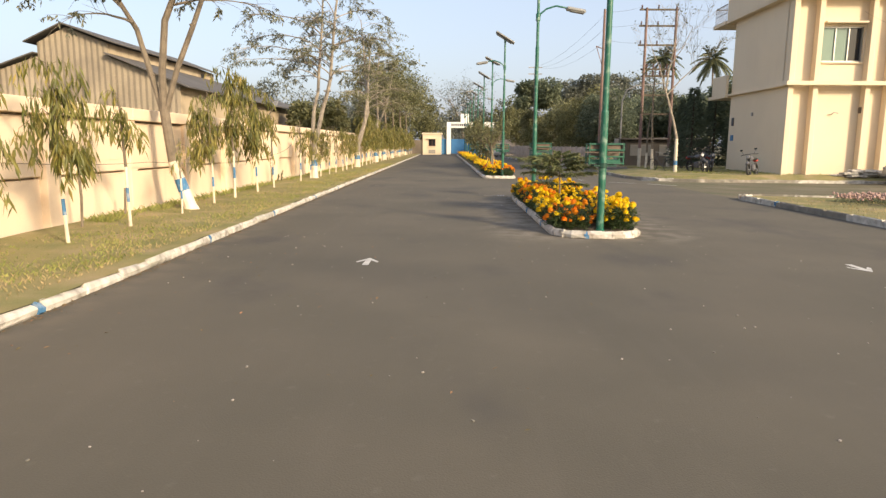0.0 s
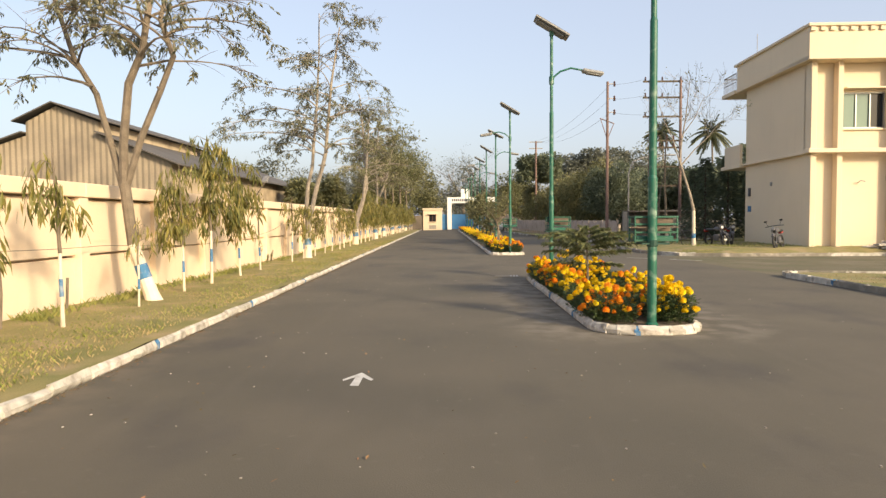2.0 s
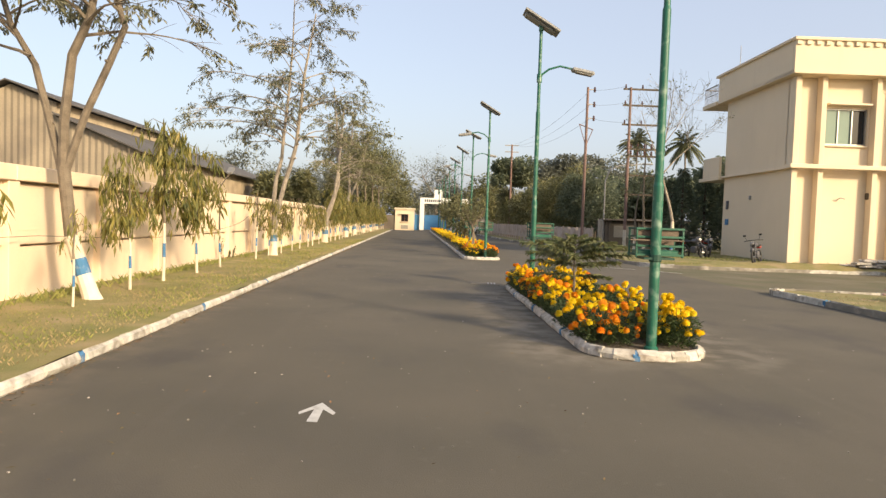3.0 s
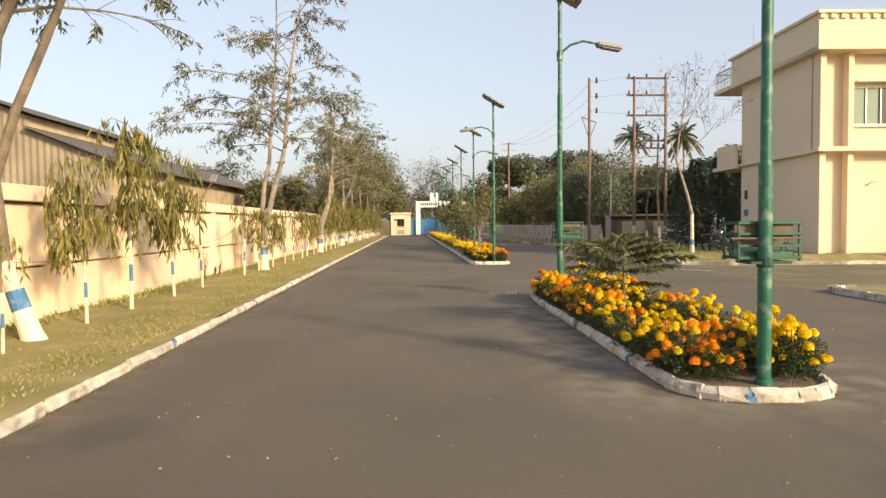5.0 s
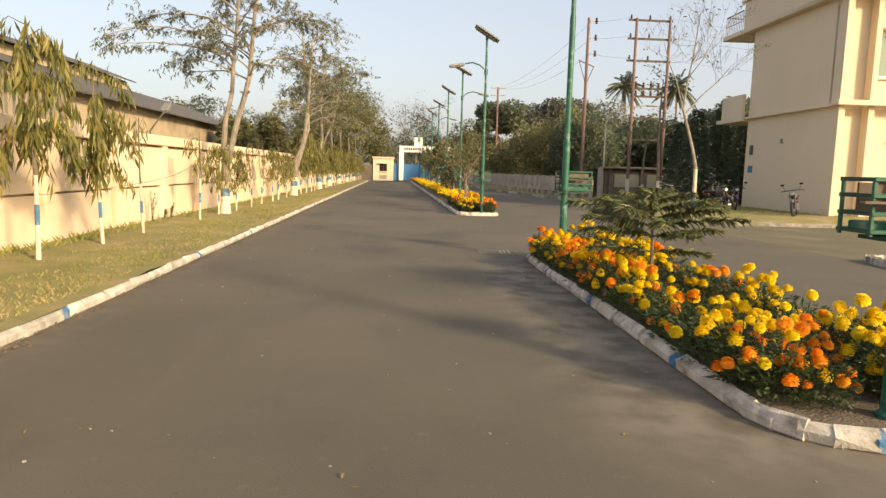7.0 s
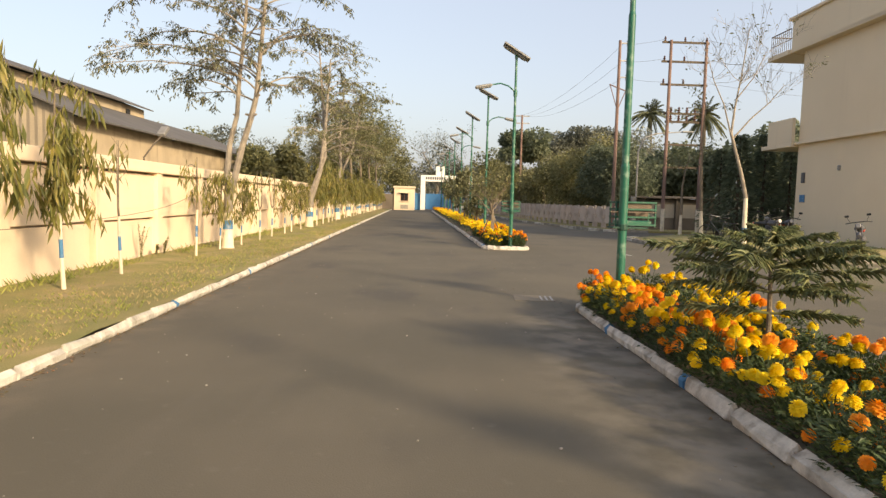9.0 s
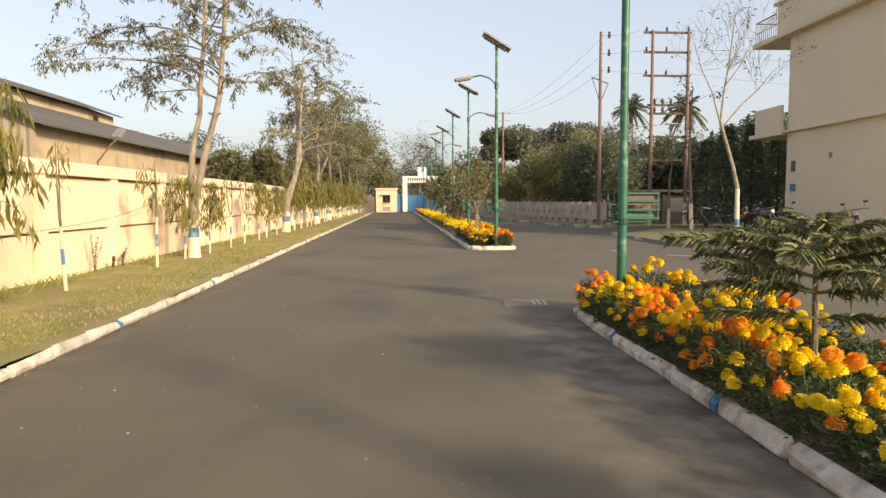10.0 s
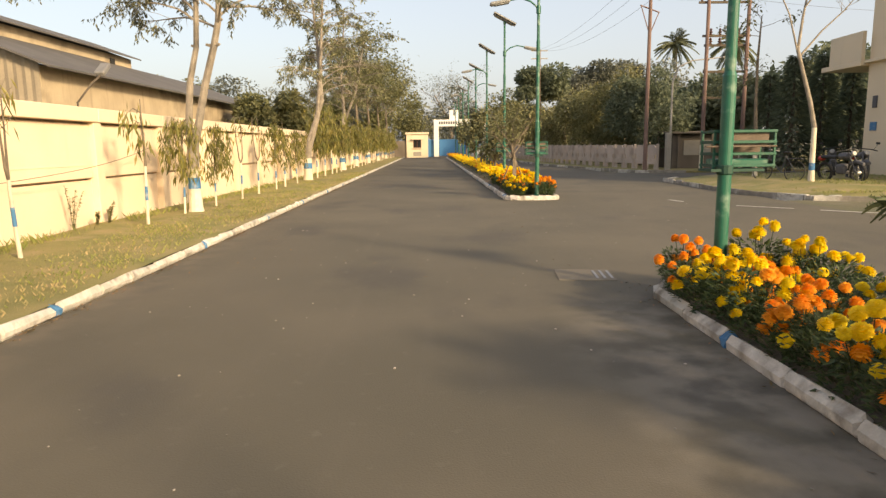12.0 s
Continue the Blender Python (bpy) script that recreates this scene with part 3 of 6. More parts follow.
# ---- road paint ----
def arrow(x, y, rz, label):
    m = Mesh()
    m.add([(-0.045, -0.32, 0.004), (0.04, -0.33, 0.004), (0.035, 0.1, 0.004), (-0.035, 0.1, 0.004)], [(0, 1, 2, 3)])
    m.add([(0, 0.2, 0.0041), (-0.15, -0.08, 0.0041), (-0.135, -0.14, 0.0041), (0, 0.06, 0.0041), (0.135, -0.14, 0.0041), (0.15, -0.08, 0.0041)], [(0, 1, 2, 3), (0, 3, 4, 5)])
    return solid("road_arrow", m, WHITEPAINT, label, "road marking", "painted arrows", at=pose(x, y, 0, 0, 0, rz))


arrow(-1.02, 9.2, 0, "faded white arrow painted on the asphalt")
arrow(5.34, 8.9, 180, "worn white arrow painted on the asphalt")
for x0, y0, x1, y1, w in ((5.8, 30.2, 5.95, 29.6, 0.08), (6.75, 28.4, 7.65, 27.55, 0.08), (8.0, 27.15, 8.9, 26.3, 0.1)):
    d = Vector((y0 - y1, x1 - x0, 0)).normalized() * w / 2
    m = Mesh().add([(x0 - d.x, y0 - d.y, 0.004), (x1 - d.x, y1 - d.y, 0.004), (x1 + d.x, y1 + d.y, 0.004), (x0 + d.x, y0 + d.y, 0.004)], [(0, 1, 2, 3)])
    solid("road_line", m, WHITEPAINT, "short worn white line painted on the road", "road marking", "road lines")
mh = thing("manhole_cover", "dusty concrete manhole cover with slots in the road", "manhole cover", at=pose(1.39, 20.47, 0, 0, 0, -5))
part("slab", Mesh().box(0, 0, 0.0, 0.64, 0.62, 0.016, bev=0.005), DUST, mh)
for i in range(3):
    part("slot", Mesh().box(0.12 + 0.08 * i, 0, 0.009, 0.03, 0.44, 0.006), STEEL, mh)

# litter on the asphalt
m, r = Mesh(), random.Random(21)
for _ in range(420):
    x, y = r.uniform(-3.3, 6), r.uniform(2, 30)
    s = r.uniform(0.005, 0.013)
    m.box(x, y, s * 0.3, s * 1.5, s, s * 0.7, r.uniform(0, 3))
solid("pebbles", m, PEBBLE, "pale grit and pebbles scattered over the asphalt", "pebbles", kind="stuff")
m = Mesh()
for i in range(2600):
    y = r.uniform(4, 40)
    k = r.random()
    x = left_kerb(y) + abs(r.gauss(0, 0.07)) + 0.01 if k < 0.75 else (1.9 - abs(r.gauss(0, 0.12)) if 12 < y < 20 else r.uniform(-5.7, 1.5))
    z = VERGE_Z + 0.02 if x < left_kerb(y) - 0.08 else 0.008
    a = r.uniform(0, 6.28)
    m.leaf((x, y, z), (math.cos(a), math.sin(a), r.uniform(-0.1, 0.4)), r.uniform(0.02, 0.06), r.uniform(0.01, 0.022))
solid("fallen_leaves", m, DRYLEAF, "dry brown fallen leaves along the kerb", "fallen leaves", kind="stuff")


# ---- lamp posts ----
def bent(points, r, n=8):
    return Mesh().tube(points, r, n)


def lamp_post(x, y, arm, tilt, label, rz=0, base=0.08, lean=0.0):
    """A solar street lamp: stepped pole, panel on top, curved arm with lamp head."""
    root = thing("street_lamp", label, "street lamp", "solar street lamps", at=pose(x, y, base, 0, lean, rz))
    part("pole", Mesh().lathe([(0.062, 0), (0.062, 2.0), (0.05, 2.04), (0.05, 4.1), (0.04, 4.14), (0.038, 6.05)], 22), GREENPAINT, root, smooth=False)
    part("collar", Mesh().lathe([(0.085, -0.01), (0.085, 0.03), (0.066, 0.05)], 14), GREENPAINT, root)
    part("clamp", Mesh().lathe([(0.056, 4.8), (0.062, 4.82), (0.062, 4.98), (0.056, 5.0)], 12), GREENPAINT, root)
    s = arm
    curve = [(0, 0, 4.87), (s * 0.07, 0, 5.0), (s * 0.22, 0, 5.12), (s * 0.48, 0, 5.2), (s * 0.8, 0, 5.14)]
    part("arm", bent(curve, 0.024), GREENPAINT, root)
    head = part("lamp_head", Mesh().box(0, 0, 0, 0.54, 0.22, 0.1, bev=0.035), LAMPWHITE, root, "grey lamp housing", at=pose(s * 1.02, 0, 5.09, 0, s * 10, 0))
    part("lens", Mesh().box(0.04, 0, -0.054, 0.38, 0.17, 0.016, bev=0.005), LAMPWHITE, head, at=None)
    pm = pose(0.0, 0.0, 6.19, 0, tilt, 0)
    panel = part("solar_panel", Mesh().box(0, 0, 0.0, 0.96, 0.5, 0.05, bev=0.01), LAMPWHITE, root, "tilted solar panel with pale housing", at=pm)
    part("solar_cell", Mesh().box(0, 0, 0.03, 0.92, 0.46, 0.008), PANEL, panel)
    part("battery_box", Mesh().box(-0.02, 0, -0.05, 0.8, 0.3, 0.06, bev=0.02), LAMPWHITE, panel)
    part("bracket", Mesh().box(0, 0, 6.07, 0.1, 0.1, 0.16, bev=0.01), GREENPAINT, root)
    return root


POST = "green street lamp with a solar panel"
lamp_post(2.62, 11.74, -1, 31, POST + " in the flower bed")
lamp_post(2.42, 19.3, 1, 31, POST + " at the flower bed's end")
lamp_post(2.46, 31.1, -1, 31, POST + " at the long bed's tip")
for i, y in enumerate((39.4, 47.2, 55.0, 62.8, 70.6, 78.4, 86.2)):
    lamp_post(2.42 - 0.012 * (y - 39.4), y, 1 if i % 2 == 0 else -1, 28 + 3 * (i % 2), POST + " along the long bed")
lamp_post(8.8, -2.02, 1, 31, POST + " on the lawn", base=0.07)


def pole_rack(x, y, z, label, off=0.0):
    """A slatted crate-like rack clamped round a lamp post."""
    root = thing("pole_rack", label, "plant rack", "slatted racks on lamp posts", at=pose(x + off, y + 0.2, z))
    W, H, D = 0.57, 0.34, 0.28
    r = random.Random(int(y * 10))
    for sx in (-1, 1):
        for sy in (-1, 1):
            part("upright", Mesh().box(sx * W / 2, sy * D / 2, H / 2, 0.022, 0.022, H + 0.02, bev=0.003), GREENRACK, root)
        for zz in (0.02, 0.13, 0.24, H):
            part("side_rail", Mesh().box(sx * W / 2, 0, zz, 0.016, D - 0.024, 0.026), GREENDARK, root)
    for sy in (-1, 1):
        for zz in (0.02, 0.13, 0.24, H):
            part("rail", Mesh().box(0, sy * (D / 2 + 0.012), zz, W + 0.03, 0.016, 0.028, bev=0.004), GREENRACK, root)
    part("board", Mesh().box(-0.02, -D / 2 + 0.025, 0.27, W * 0.9, 0.02, 0.15, bev=0.004), BOARDWOOD, root, "faded brown wooden board")
    part("board", Mesh().box(0.03, D / 2 - 0.03, 0.22, W * 0.84, 0.02, 0.2, bev=0.004), BOARDWOOD, root, "faded brown wooden board")
    part("tray", Mesh().box(0.0, 0, 0.05, W * 0.9, D * 0.8, 0.06, bev=0.01), GREENPAINT, root)
    part("shelf", Mesh().box(-0.05, -D / 2 - 0.035, 0.2, W + 0.1, 0.05, 0.016, bev=0.003, rz=0.02), BOARDWOOD, root)
    part("clamp_band", Mesh().lathe([(0.068, -0.06), (0.075, -0.05), (0.075, 0.02), (0.068, 0.03)], 12, -off, -0.2), GREENDARK, root)
    part("bracket", Mesh().box(-off / 2, -0.1, -0.02, abs(off) + 0.3, 0.3, 0.025), GREENDARK, root)
    return root


pole_rack(2.62, 11.74, 1.22, "green slatted steel rack with weathered boards fixed to the post", 0.07)
pole_rack(2.42, 19.3, 1.24, "green slatted steel rack with faded boards fixed to the post", 0.2)
pole_rack(2.46, 31.1, 1.2, "dark green slatted rack on the far post")
pole_rack(2.42, 39.4, 1.2, "dark green slatted rack on the far post")
pole_rack(2.33, 47.2, 1.2, "dark green slatted rack on the far post")


# ---- flower beds ----
def bed_outline(x0, x1, y0, y1, r0=0.6, r1=0.5):
    o = []
    for cx, cy, r, a0 in ((x1 - r1, y1 - r1, r1, 0), (x0 + r1, y1 - r1, r1, 90), (x0 + r0, y0 + r0, r0, 180), (x1 - r0, y0 + r0, r0, 270)):
        o += [(cx + r * math.cos(radians(a0 + 15 * k)), cy + r * math.sin(radians(a0 + 15 * k))) for k in range(7)]
    return o


B1 = bed_outline(1.79, 3.36, 11.39, 19.72, 0.62, 0.5)
B2 = [(x - 0.0115 * (y - 31), y) for x, y in bed_outline(1.54, 3.04, 30.55, 92.0, 0.4, 0.5)]
kerb("kerb_bed_near", "whitewashed kerb with blue dabs round the marigold bed", B1 + B1[:1], 0.105, 0.145, -0.02, 31, stone=0.8, blue_every=1.75)
kerb("kerb_bed_far", "whitewashed kerb round the long marigold bed", B2 + B2[:1], 0.115, 0.15, -0.02, 32, stone=0.9, blue_every=4)
solid("bed_soil_near", Mesh().prism(bed_outline(1.9, 3.25, 11.5, 19.61, 0.54, 0.42), -0.03, 0.085), SOIL, "dark crumbly soil of the flower bed", "soil", kind="structure")
solid("bed_soil_far", Mesh().prism([(x - 0.0115 * (y - 31), y) for x, y in bed_outline(1.65, 2.93, 30.66, 91.9, 0.34, 0.42)], -0.03, 0.085), SOIL, "dark soil of the long flower bed", "soil", kind="structure")


def flower_mesh(seed, flat, material):
    """A pompon head: tiers of ruffled petals over a solid heart and a green cup."""
    r = random.Random(seed)
    m = Mesh()
    m.lathe([(0.1, -0.6), (0.55, -0.45 * flat), (0.78, -0.1), (0.74, 0.25 * flat), (0.5, 0.56 * flat), (0.05, 0.74 * flat)], 12)
    for el, n in ((-32, 13), (-12, 16), (8, 17), (28, 15), (48, 12), (66, 8), (82, 4)):
        a0 = r.uniform(0, 6)
        for k in range(n):
            a = a0 + 2 * math.pi * k / n + r.uniform(-0.14, 0.14)
            ca, sa = math.cos(a), math.sin(a)
            w = math.pi * math.cos(radians(el)) / n * r.uniform(1.0, 1.3)
            o = len(m.v)
            for de, rad, ww in ((14, 0.62, 0.6), (3, 0.93, 1.0), (-6, 1.13 * r.uniform(0.9, 1.08), 0.75)):
                q, z = rad * math.cos(radians(el + de)), rad * math.sin(radians(el + de)) * flat + r.uniform(-0.05, 0.05)
                m.v += [(ca * q + sa * w * ww, sa * q - ca * w * ww, z - 0.03), (ca * q - sa * w * ww, sa * q + ca * w * ww, z + 0.03)]
            m.f += [(o, o + 2, o + 3, o + 1), (o + 2, o + 4, o + 5, o + 3)]
    return m.data("flower", material)


HEADS = {c: [flower_mesh(i + 10 * j, 0.78 + 0.1 * i, mt) for i in range(3)] for j, (c, mt) in enumerate((("y", YELLOW), ("o", ORANGE)))}


def marigold_leaves(m, h, w, r, n, cx=0, cy=0, cz=0):
    """Feathery foliage of a bushy plant."""
    for _ in range(n):
        a, t = r.uniform(0, 6.283), r.random() ** 0.6
        z = h * (0.04 + 0.8 * r.random())
        q = w * t * (0.75 + 0.35 * math.sin(math.pi * min(z / h, 1)))
        d = Vector((math.cos(a) * 0.9 + r.uniform(-0.5, 0.5), math.sin(a) * 0.9 + r.uniform(-0.5, 0.5), r.uniform(-0.35, 0.9)))
        s = r.uniform(0.035, 0.075)
        m.leaf((cx + q * math.cos(a), cy + q * math.sin(a), cz + z), d, s, s * r.uniform(0.25, 0.42), up=(r.uniform(-1, 1), r.uniform(-1, 1), 1))


def marigold(seed, colours, h, heads):
    r = random.Random(seed)
    root = thing("marigold_plant", "bushy marigold plant with %s pompon flowers in the bed" % {"y": "yellow", "o": "orange", "yo": "yellow and orange"}[colours], "marigold", "marigolds in the bed")
    m = Mesh()
    marigold_leaves(m, h, 0.25, r, 850)
    st = m
    spots = []
    for k in range(heads):
        for _ in range(30):
            a, q = r.uniform(0, 6.283), 0.31 * r.random() ** 0.5
            x, y = q * math.cos(a), q * math.sin(a)
            if all((x - u) ** 2 + (y - v) ** 2 > 0.006 for u, v in spots):
                break
        spots.append((x, y))
        z = h * (1.08 - 1.2 * q * q / 0.29) + r.uniform(-0.03, 0.06)
        if r.random() < 0.3:
            z *= r.uniform(0.5, 0.75)
            x, y = x * 1.1, y * 1.1
        st.tube([(x * 0.4, y * 0.4, h * 0.3), (x, y, z)], 0.004, 3, cap=False)
        s = 0.037 + 0.019 * r.random()
        c = colours[0] if len(colours) == 1 else r.choice(colours)
        part("flower", HEADS[c][r.randint(0, 2)], None, root, at=Matrix.Translation((x, y, z)) @ Euler((r.uniform(-0.5, 0.5), r.uniform(-0.5, 0.5), r.uniform(0, 6))).to_matrix().to_4x4() @ Matrix.Scale(s, 4))
    part("foliage", m, LEAF_MARI, root)
    return root


KINDS = {"y": [marigold(41 + i, "y", 0.46, 12 + i) for i in range(3)], "o": [marigold(51 + i, "o", 0.41, 10 + i) for i in range(3)], "yo": [marigold(61 + i, "yo", 0.43, 11 + i) for i in range(3)], "g": [marigold(71 + i, "yo", 0.36, 2 + i) for i in range(2)]}
r = random.Random(77)
firsts = {id(o) for k in KINDS.values() for o in k}


def plant(kind, x, y, s=1.0):
    src = r.choice(KINDS[kind])
    m = Matrix.Translation((x, y, 0.08)) @ Matrix.Rotation(r.uniform(0, 6.28), 4, "Z")
    if id(src) in firsts:
        firsts.discard(id(src))
        ob = src
        ob.matrix_basis = m
    else:
        ob = copy_thing(src, m)
    ob.scale = (s * r.uniform(0.92, 1.08), s * r.uniform(0.92, 1.08), s * r.uniform(0.92, 1.1))


y = 12.1
while y < 19.3:
    for col, x in enumerate((2.05, 2.45, 2.84, 3.13)):
        px, py = x + r.uniform(-0.05, 0.05), y + r.uniform(-0.09, 0.09)
        if (px - 2.53) ** 2 + (py - 15.5) ** 2 < 0.08 or (px - 2.62) ** 2 + (py - 11.74) ** 2 < 0.16 or (px - 2.42) ** 2 + (py - 19.3) ** 2 < 0.05:
            continue
        if col == 0:
            kind = r.choice(["g", "yo", "g", "y"]) if y < 14.6 else r.choice(["yo", "yo", "o", "y"])
        elif col == 1:
            kind = r.choice(["yo", "y", "g", "g", "g"]) if y < 16 else r.choice(["yo", "yo", "o", "o", "g"])
        else:
            kind = "g" if col == 2 and r.random() < 0.8 else r.choice(["y", "y", "yo", "g"])
        plant(kind, px, py, (0.98, 0.84, 0.84, 1.02)[col])
    y += 0.37
plant("y", 3.0, 11.95, 1.05)
plant("o", 2.12, 19.38, 0.95)
plant("y", 2.8, 19.3, 1.1)
plant("o", 2.3, 11.98, 0.85)
plant("o", 2.02, 12.3, 0.85)
# the first metres of the long bed
y = 30.95
while y < 38:
    for x in (1.95, 2.3, 2.75):
        if (x - 2.46) ** 2 + (y - 31.1) ** 2 > 0.06:
            plant("o" if x > 2.6 and y < 32.5 else r.choice(["y", "y", "yo", "g"]), x + r.uniform(-0.06, 0.06), y + r.uniform(-0.1, 0.1), 0.95)
    y += 0.42
# the rest of the row, too far off to count
mf, my, mo = Mesh(), Mesh(), Mesh()
y = 38.1
while y < 91.5:
    for x in (1.95, 2.3, 2.75):
        px, py = x - 0.0115 * (y - 31) + r.uniform(-0.08, 0.08), y + r.uniform(-0.12, 0.12)
        marigold_leaves(mf, 0.42, 0.27, r, 60, px, py, 0.08)
        for _ in range(7):
            hx, hy, hz = px + r.gauss(0, 0.14), py + r.gauss(0, 0.14), 0.08 + r.uniform(0.3, 0.5)
            (mo if r.random() < (0.1 if y < 75 else 0.6) else my).lathe([(0.02, -0.03), (0.055, 0), (0.045, 0.03), (0.015, 0.045)], 6, hx, hy, hz)
    y += 0.45
solid("marigold_row_leaves", mf, LEAF_MARI, "dark green foliage of the long marigold row", "marigold foliage", kind="stuff")
solid("marigold_row_yellow", my, YELLOW, "yellow marigold heads along the long bed", "marigold flowers", kind="stuff")
solid("marigold_row_orange", mo, ORANGE, "orange marigold heads along the long bed", "marigold flowers", kind="stuff")


def araucaria(x, y, z):
    """A young star pine: whorls of flat drooping boughs."""
    r = random.Random(91)
    root = thing("star_pine", "young star pine with layered dark green boughs in the bed", "conifer", at=pose(x, y, z))
    part("trunk", Mesh().tube([(0, 0, 0), (0.01, 0.01, 0.5), (-0.01, 0, 0.9), (0, 0, 1.27)], [0.026, 0.023, 0.017, 0.006], 8), BARK, root)
    for zz, le, k0, n, rise in ((0.58, 0.7, -0.3, 2, 0.08), (0.76, 0.86, 0.1, 4, 0.18), (0.87, 0.92, 0.75, 5, 0.22), (0.97, 0.92, 0.3, 5, 0.26), (1.06, 0.76, 0.0, 6, 0.28), (1.16, 0.42, 0.5, 5, 0.36), (1.24, 0.18, 0.2, 3, 0.5)):
        for k in range(n):
            a = k0 + 2 * math.pi * k / n + r.uniform(-0.15, 0.15)
            L = le * r.uniform(0.88, 1.1)
            m = Mesh()
            pts = []
            for i in range(9):
                t = i / 8
                pts.append(Vector((t * L, 0, zz + L * (rise * t - 0.10 * t * t * t))))
            m.tube(pts, [0.013 * (1 - 0.8 * i / 8) for i in range(9)], 5, cap=False)
            for j in range(54):
                t = 0.14 + 0.86 * j / 53
                p = Vector((t * L, 0, zz + L * (rise * t - 0.10 * t ** 3)))
                for s in (-1, 1):
                    tl = (0.055 + L * 0.11) * (1 - 0.7 * abs(t - 0.5)) * r.uniform(0.6, 1.25)
                    e = p + Vector((tl * 0.6, s * tl * r.uniform(0.3, 0.8), tl * r.uniform(-0.7, 0.35)))
                    mid = (p + e) / 2 + Vector((0, 0, tl * 0.10))
                    m.tube([p, mid, e], [0.0095, 0.0095, 0.004], 4, cap=False)
                    for q in range(8):
                        b = p.lerp(mid, q / 4) if q < 4 else mid.lerp(e, (q - 4) / 4)
                        m.leaf(b, (r.uniform(-0.2, 0.9), s * r.uniform(-0.4, 1), r.uniform(-0.3, 1)), 0.026, 0.006)
            part("bough", m, NEEDLE, root, at=Matrix.Rotation(a, 4, "Z"))
    return root


araucaria(2.53, 15.5, 0.08)


# ---- saplings along the wall ----
def sapling(seed, h, n, label, droop=True, fork=False, tuft=0.0, tone=LEAF_DROOP):
    """A staked young tree: whitewashed stem with a blue band, thin upper stem, hanging leaves."""
    r = random.Random(seed)
    root = thing("sapling", label, "sapling", "saplings along the wall")
    part("painted_stem", Mesh().tube([(0, 0, -0.05), (0.01, 0, 0.4)], [0.03, 0.025], 8), WHITEWASH, root, "whitewashed lower stem")
    part("blue_band", Mesh().tube([(0.01, 0, 0.4), (0.012, 0.0, 0.64)], [0.0275, 0.0255], 8), BLUEPAINT, root, "blue painted band")
    part("painted_collar", Mesh().tube([(0.012, 0, 0.64), (0.015, 0.01, 1.0)], [0.025, 0.022], 8), WHITEWASH, root)
    m = Mesh()
    tips = []
    if fork:
        for s in (-1, 1):
            pts = [(0.015, 0.01, 0.98), (0.015 + s * 0.05, 0.05 * s, 1.12), (s * 0.08, 0.07 * s, h * 0.7), (s * 0.07 + r.uniform(-0.04, 0.04), 0.06 * s, h)]
            m.tube(pts, [0.022, 0.018, 0.012, 0.006], 6)
            tips += [Vector(p) for p in pts[2:]]
            for _ in range(5):
                grow(m, tips, Vector(pts[2]).lerp(Vector(pts[3]), r.random()), (r.uniform(-1, 1), r.uniform(-1, 1), 0.4), 0.22, 0.006, 0, r)
    else:
        pts = [(0.015, 0.01, 0.98), (0.0, 0.02, h * 0.55), (0.02, -0.01, h * 0.8), (0.0, 0.0, h)]
        m.tube(pts, [0.026, 0.022, 0.015, 0.006], 7)
        for k in range(20 if n > 200 else 6):
            t = r.uniform(0.42 if n > 200 else 0.6, 1.0)
            b = Vector((0, 0, h * t))
            a = r.uniform(0, 6.28)
            L = (0.35 if n > 200 else 0.25) * (1.25 - 0.8 * abs(t - 0.68))
            q = [b, b + Vector((math.cos(a) * L * 0.5, math.sin(a) * L * 0.5, L * 0.25)), b + Vector((math.cos(a) * L, math.sin(a) * L, -L * 0.15)), b + Vector((math.cos(a) * L * 1.15, math.sin(a) * L * 1.15, -L * 0.75))]
            part("twig", Mesh().tube(q, [0.008, 0.006, 0.004, 0.003], 3, cap=False), BARK, root)
            for i in range(12):
                u = i / 11 * 2.999
                tips.append(q[int(u)].lerp(q[int(u) + 1], u - int(u)))
    part("stem", m, BARK, root)
    lf = Mesh()
    for _ in range(n):
        p = r.choice(tips) + Vector((r.gauss(0, 0.05), r.gauss(0, 0.05), r.gauss(0, 0.06)))
        d = Vector((r.uniform(-0.45, 0.45), r.uniform(-0.45, 0.45), -1 if droop else r.uniform(-1, 0.6)))
        s = r.uniform(0.15, 0.29)
        lf.leaf(p, d, s, s * 0.17, up=(r.uniform(-1, 1), r.uniform(-1, 1), 0.2))
    part("leaves", lf, tone, root)
    return root


THIN = [sapling(131, 2.45, 190, "thin sapling with a loose tuft of yellowish leaves")]
FULL = [sapling(101 + i, 2.7, 900, "leafy sapling with drooping olive leaves and a blue-banded stem") for i in range(3)]
MID = [sapling(111 + i, 2.25, 620, "young sapling with drooping leaves and a blue-banded stem") for i in range(2)]
BARE = [sapling(121, 2.25, 26, "nearly bare forked sapling with a whitewashed stem", fork=True), sapling(122, 2.1, 70, "thin sapling with a few hanging leaves", droop=True)]
r = random.Random(5)
row = [(7.8, FULL, 0, 0.85), (9.6, FULL, 1, 0.95), (11.5, THIN, 0, 1.0), (13.57, BARE, 1, 0.7), (15.83, FULL, 1, 0.94), (17.46, FULL, 2, 1.2), (19.47, FULL, 0, 1.1), (21.3, BARE, 0, 1.0), (24.95, BARE, 1, 1.05), (26.75, MID, 0, 0.85), (28.5, MID, 1, 0.82), (30.7, BARE, 0, 0.95), (32.25, BARE, 0, 0.97), (34.55, MID, 0, 0.9), (35.8, BARE, 1, 1.05), (37.8, MID, 1, 0.85)]
y = 41.8
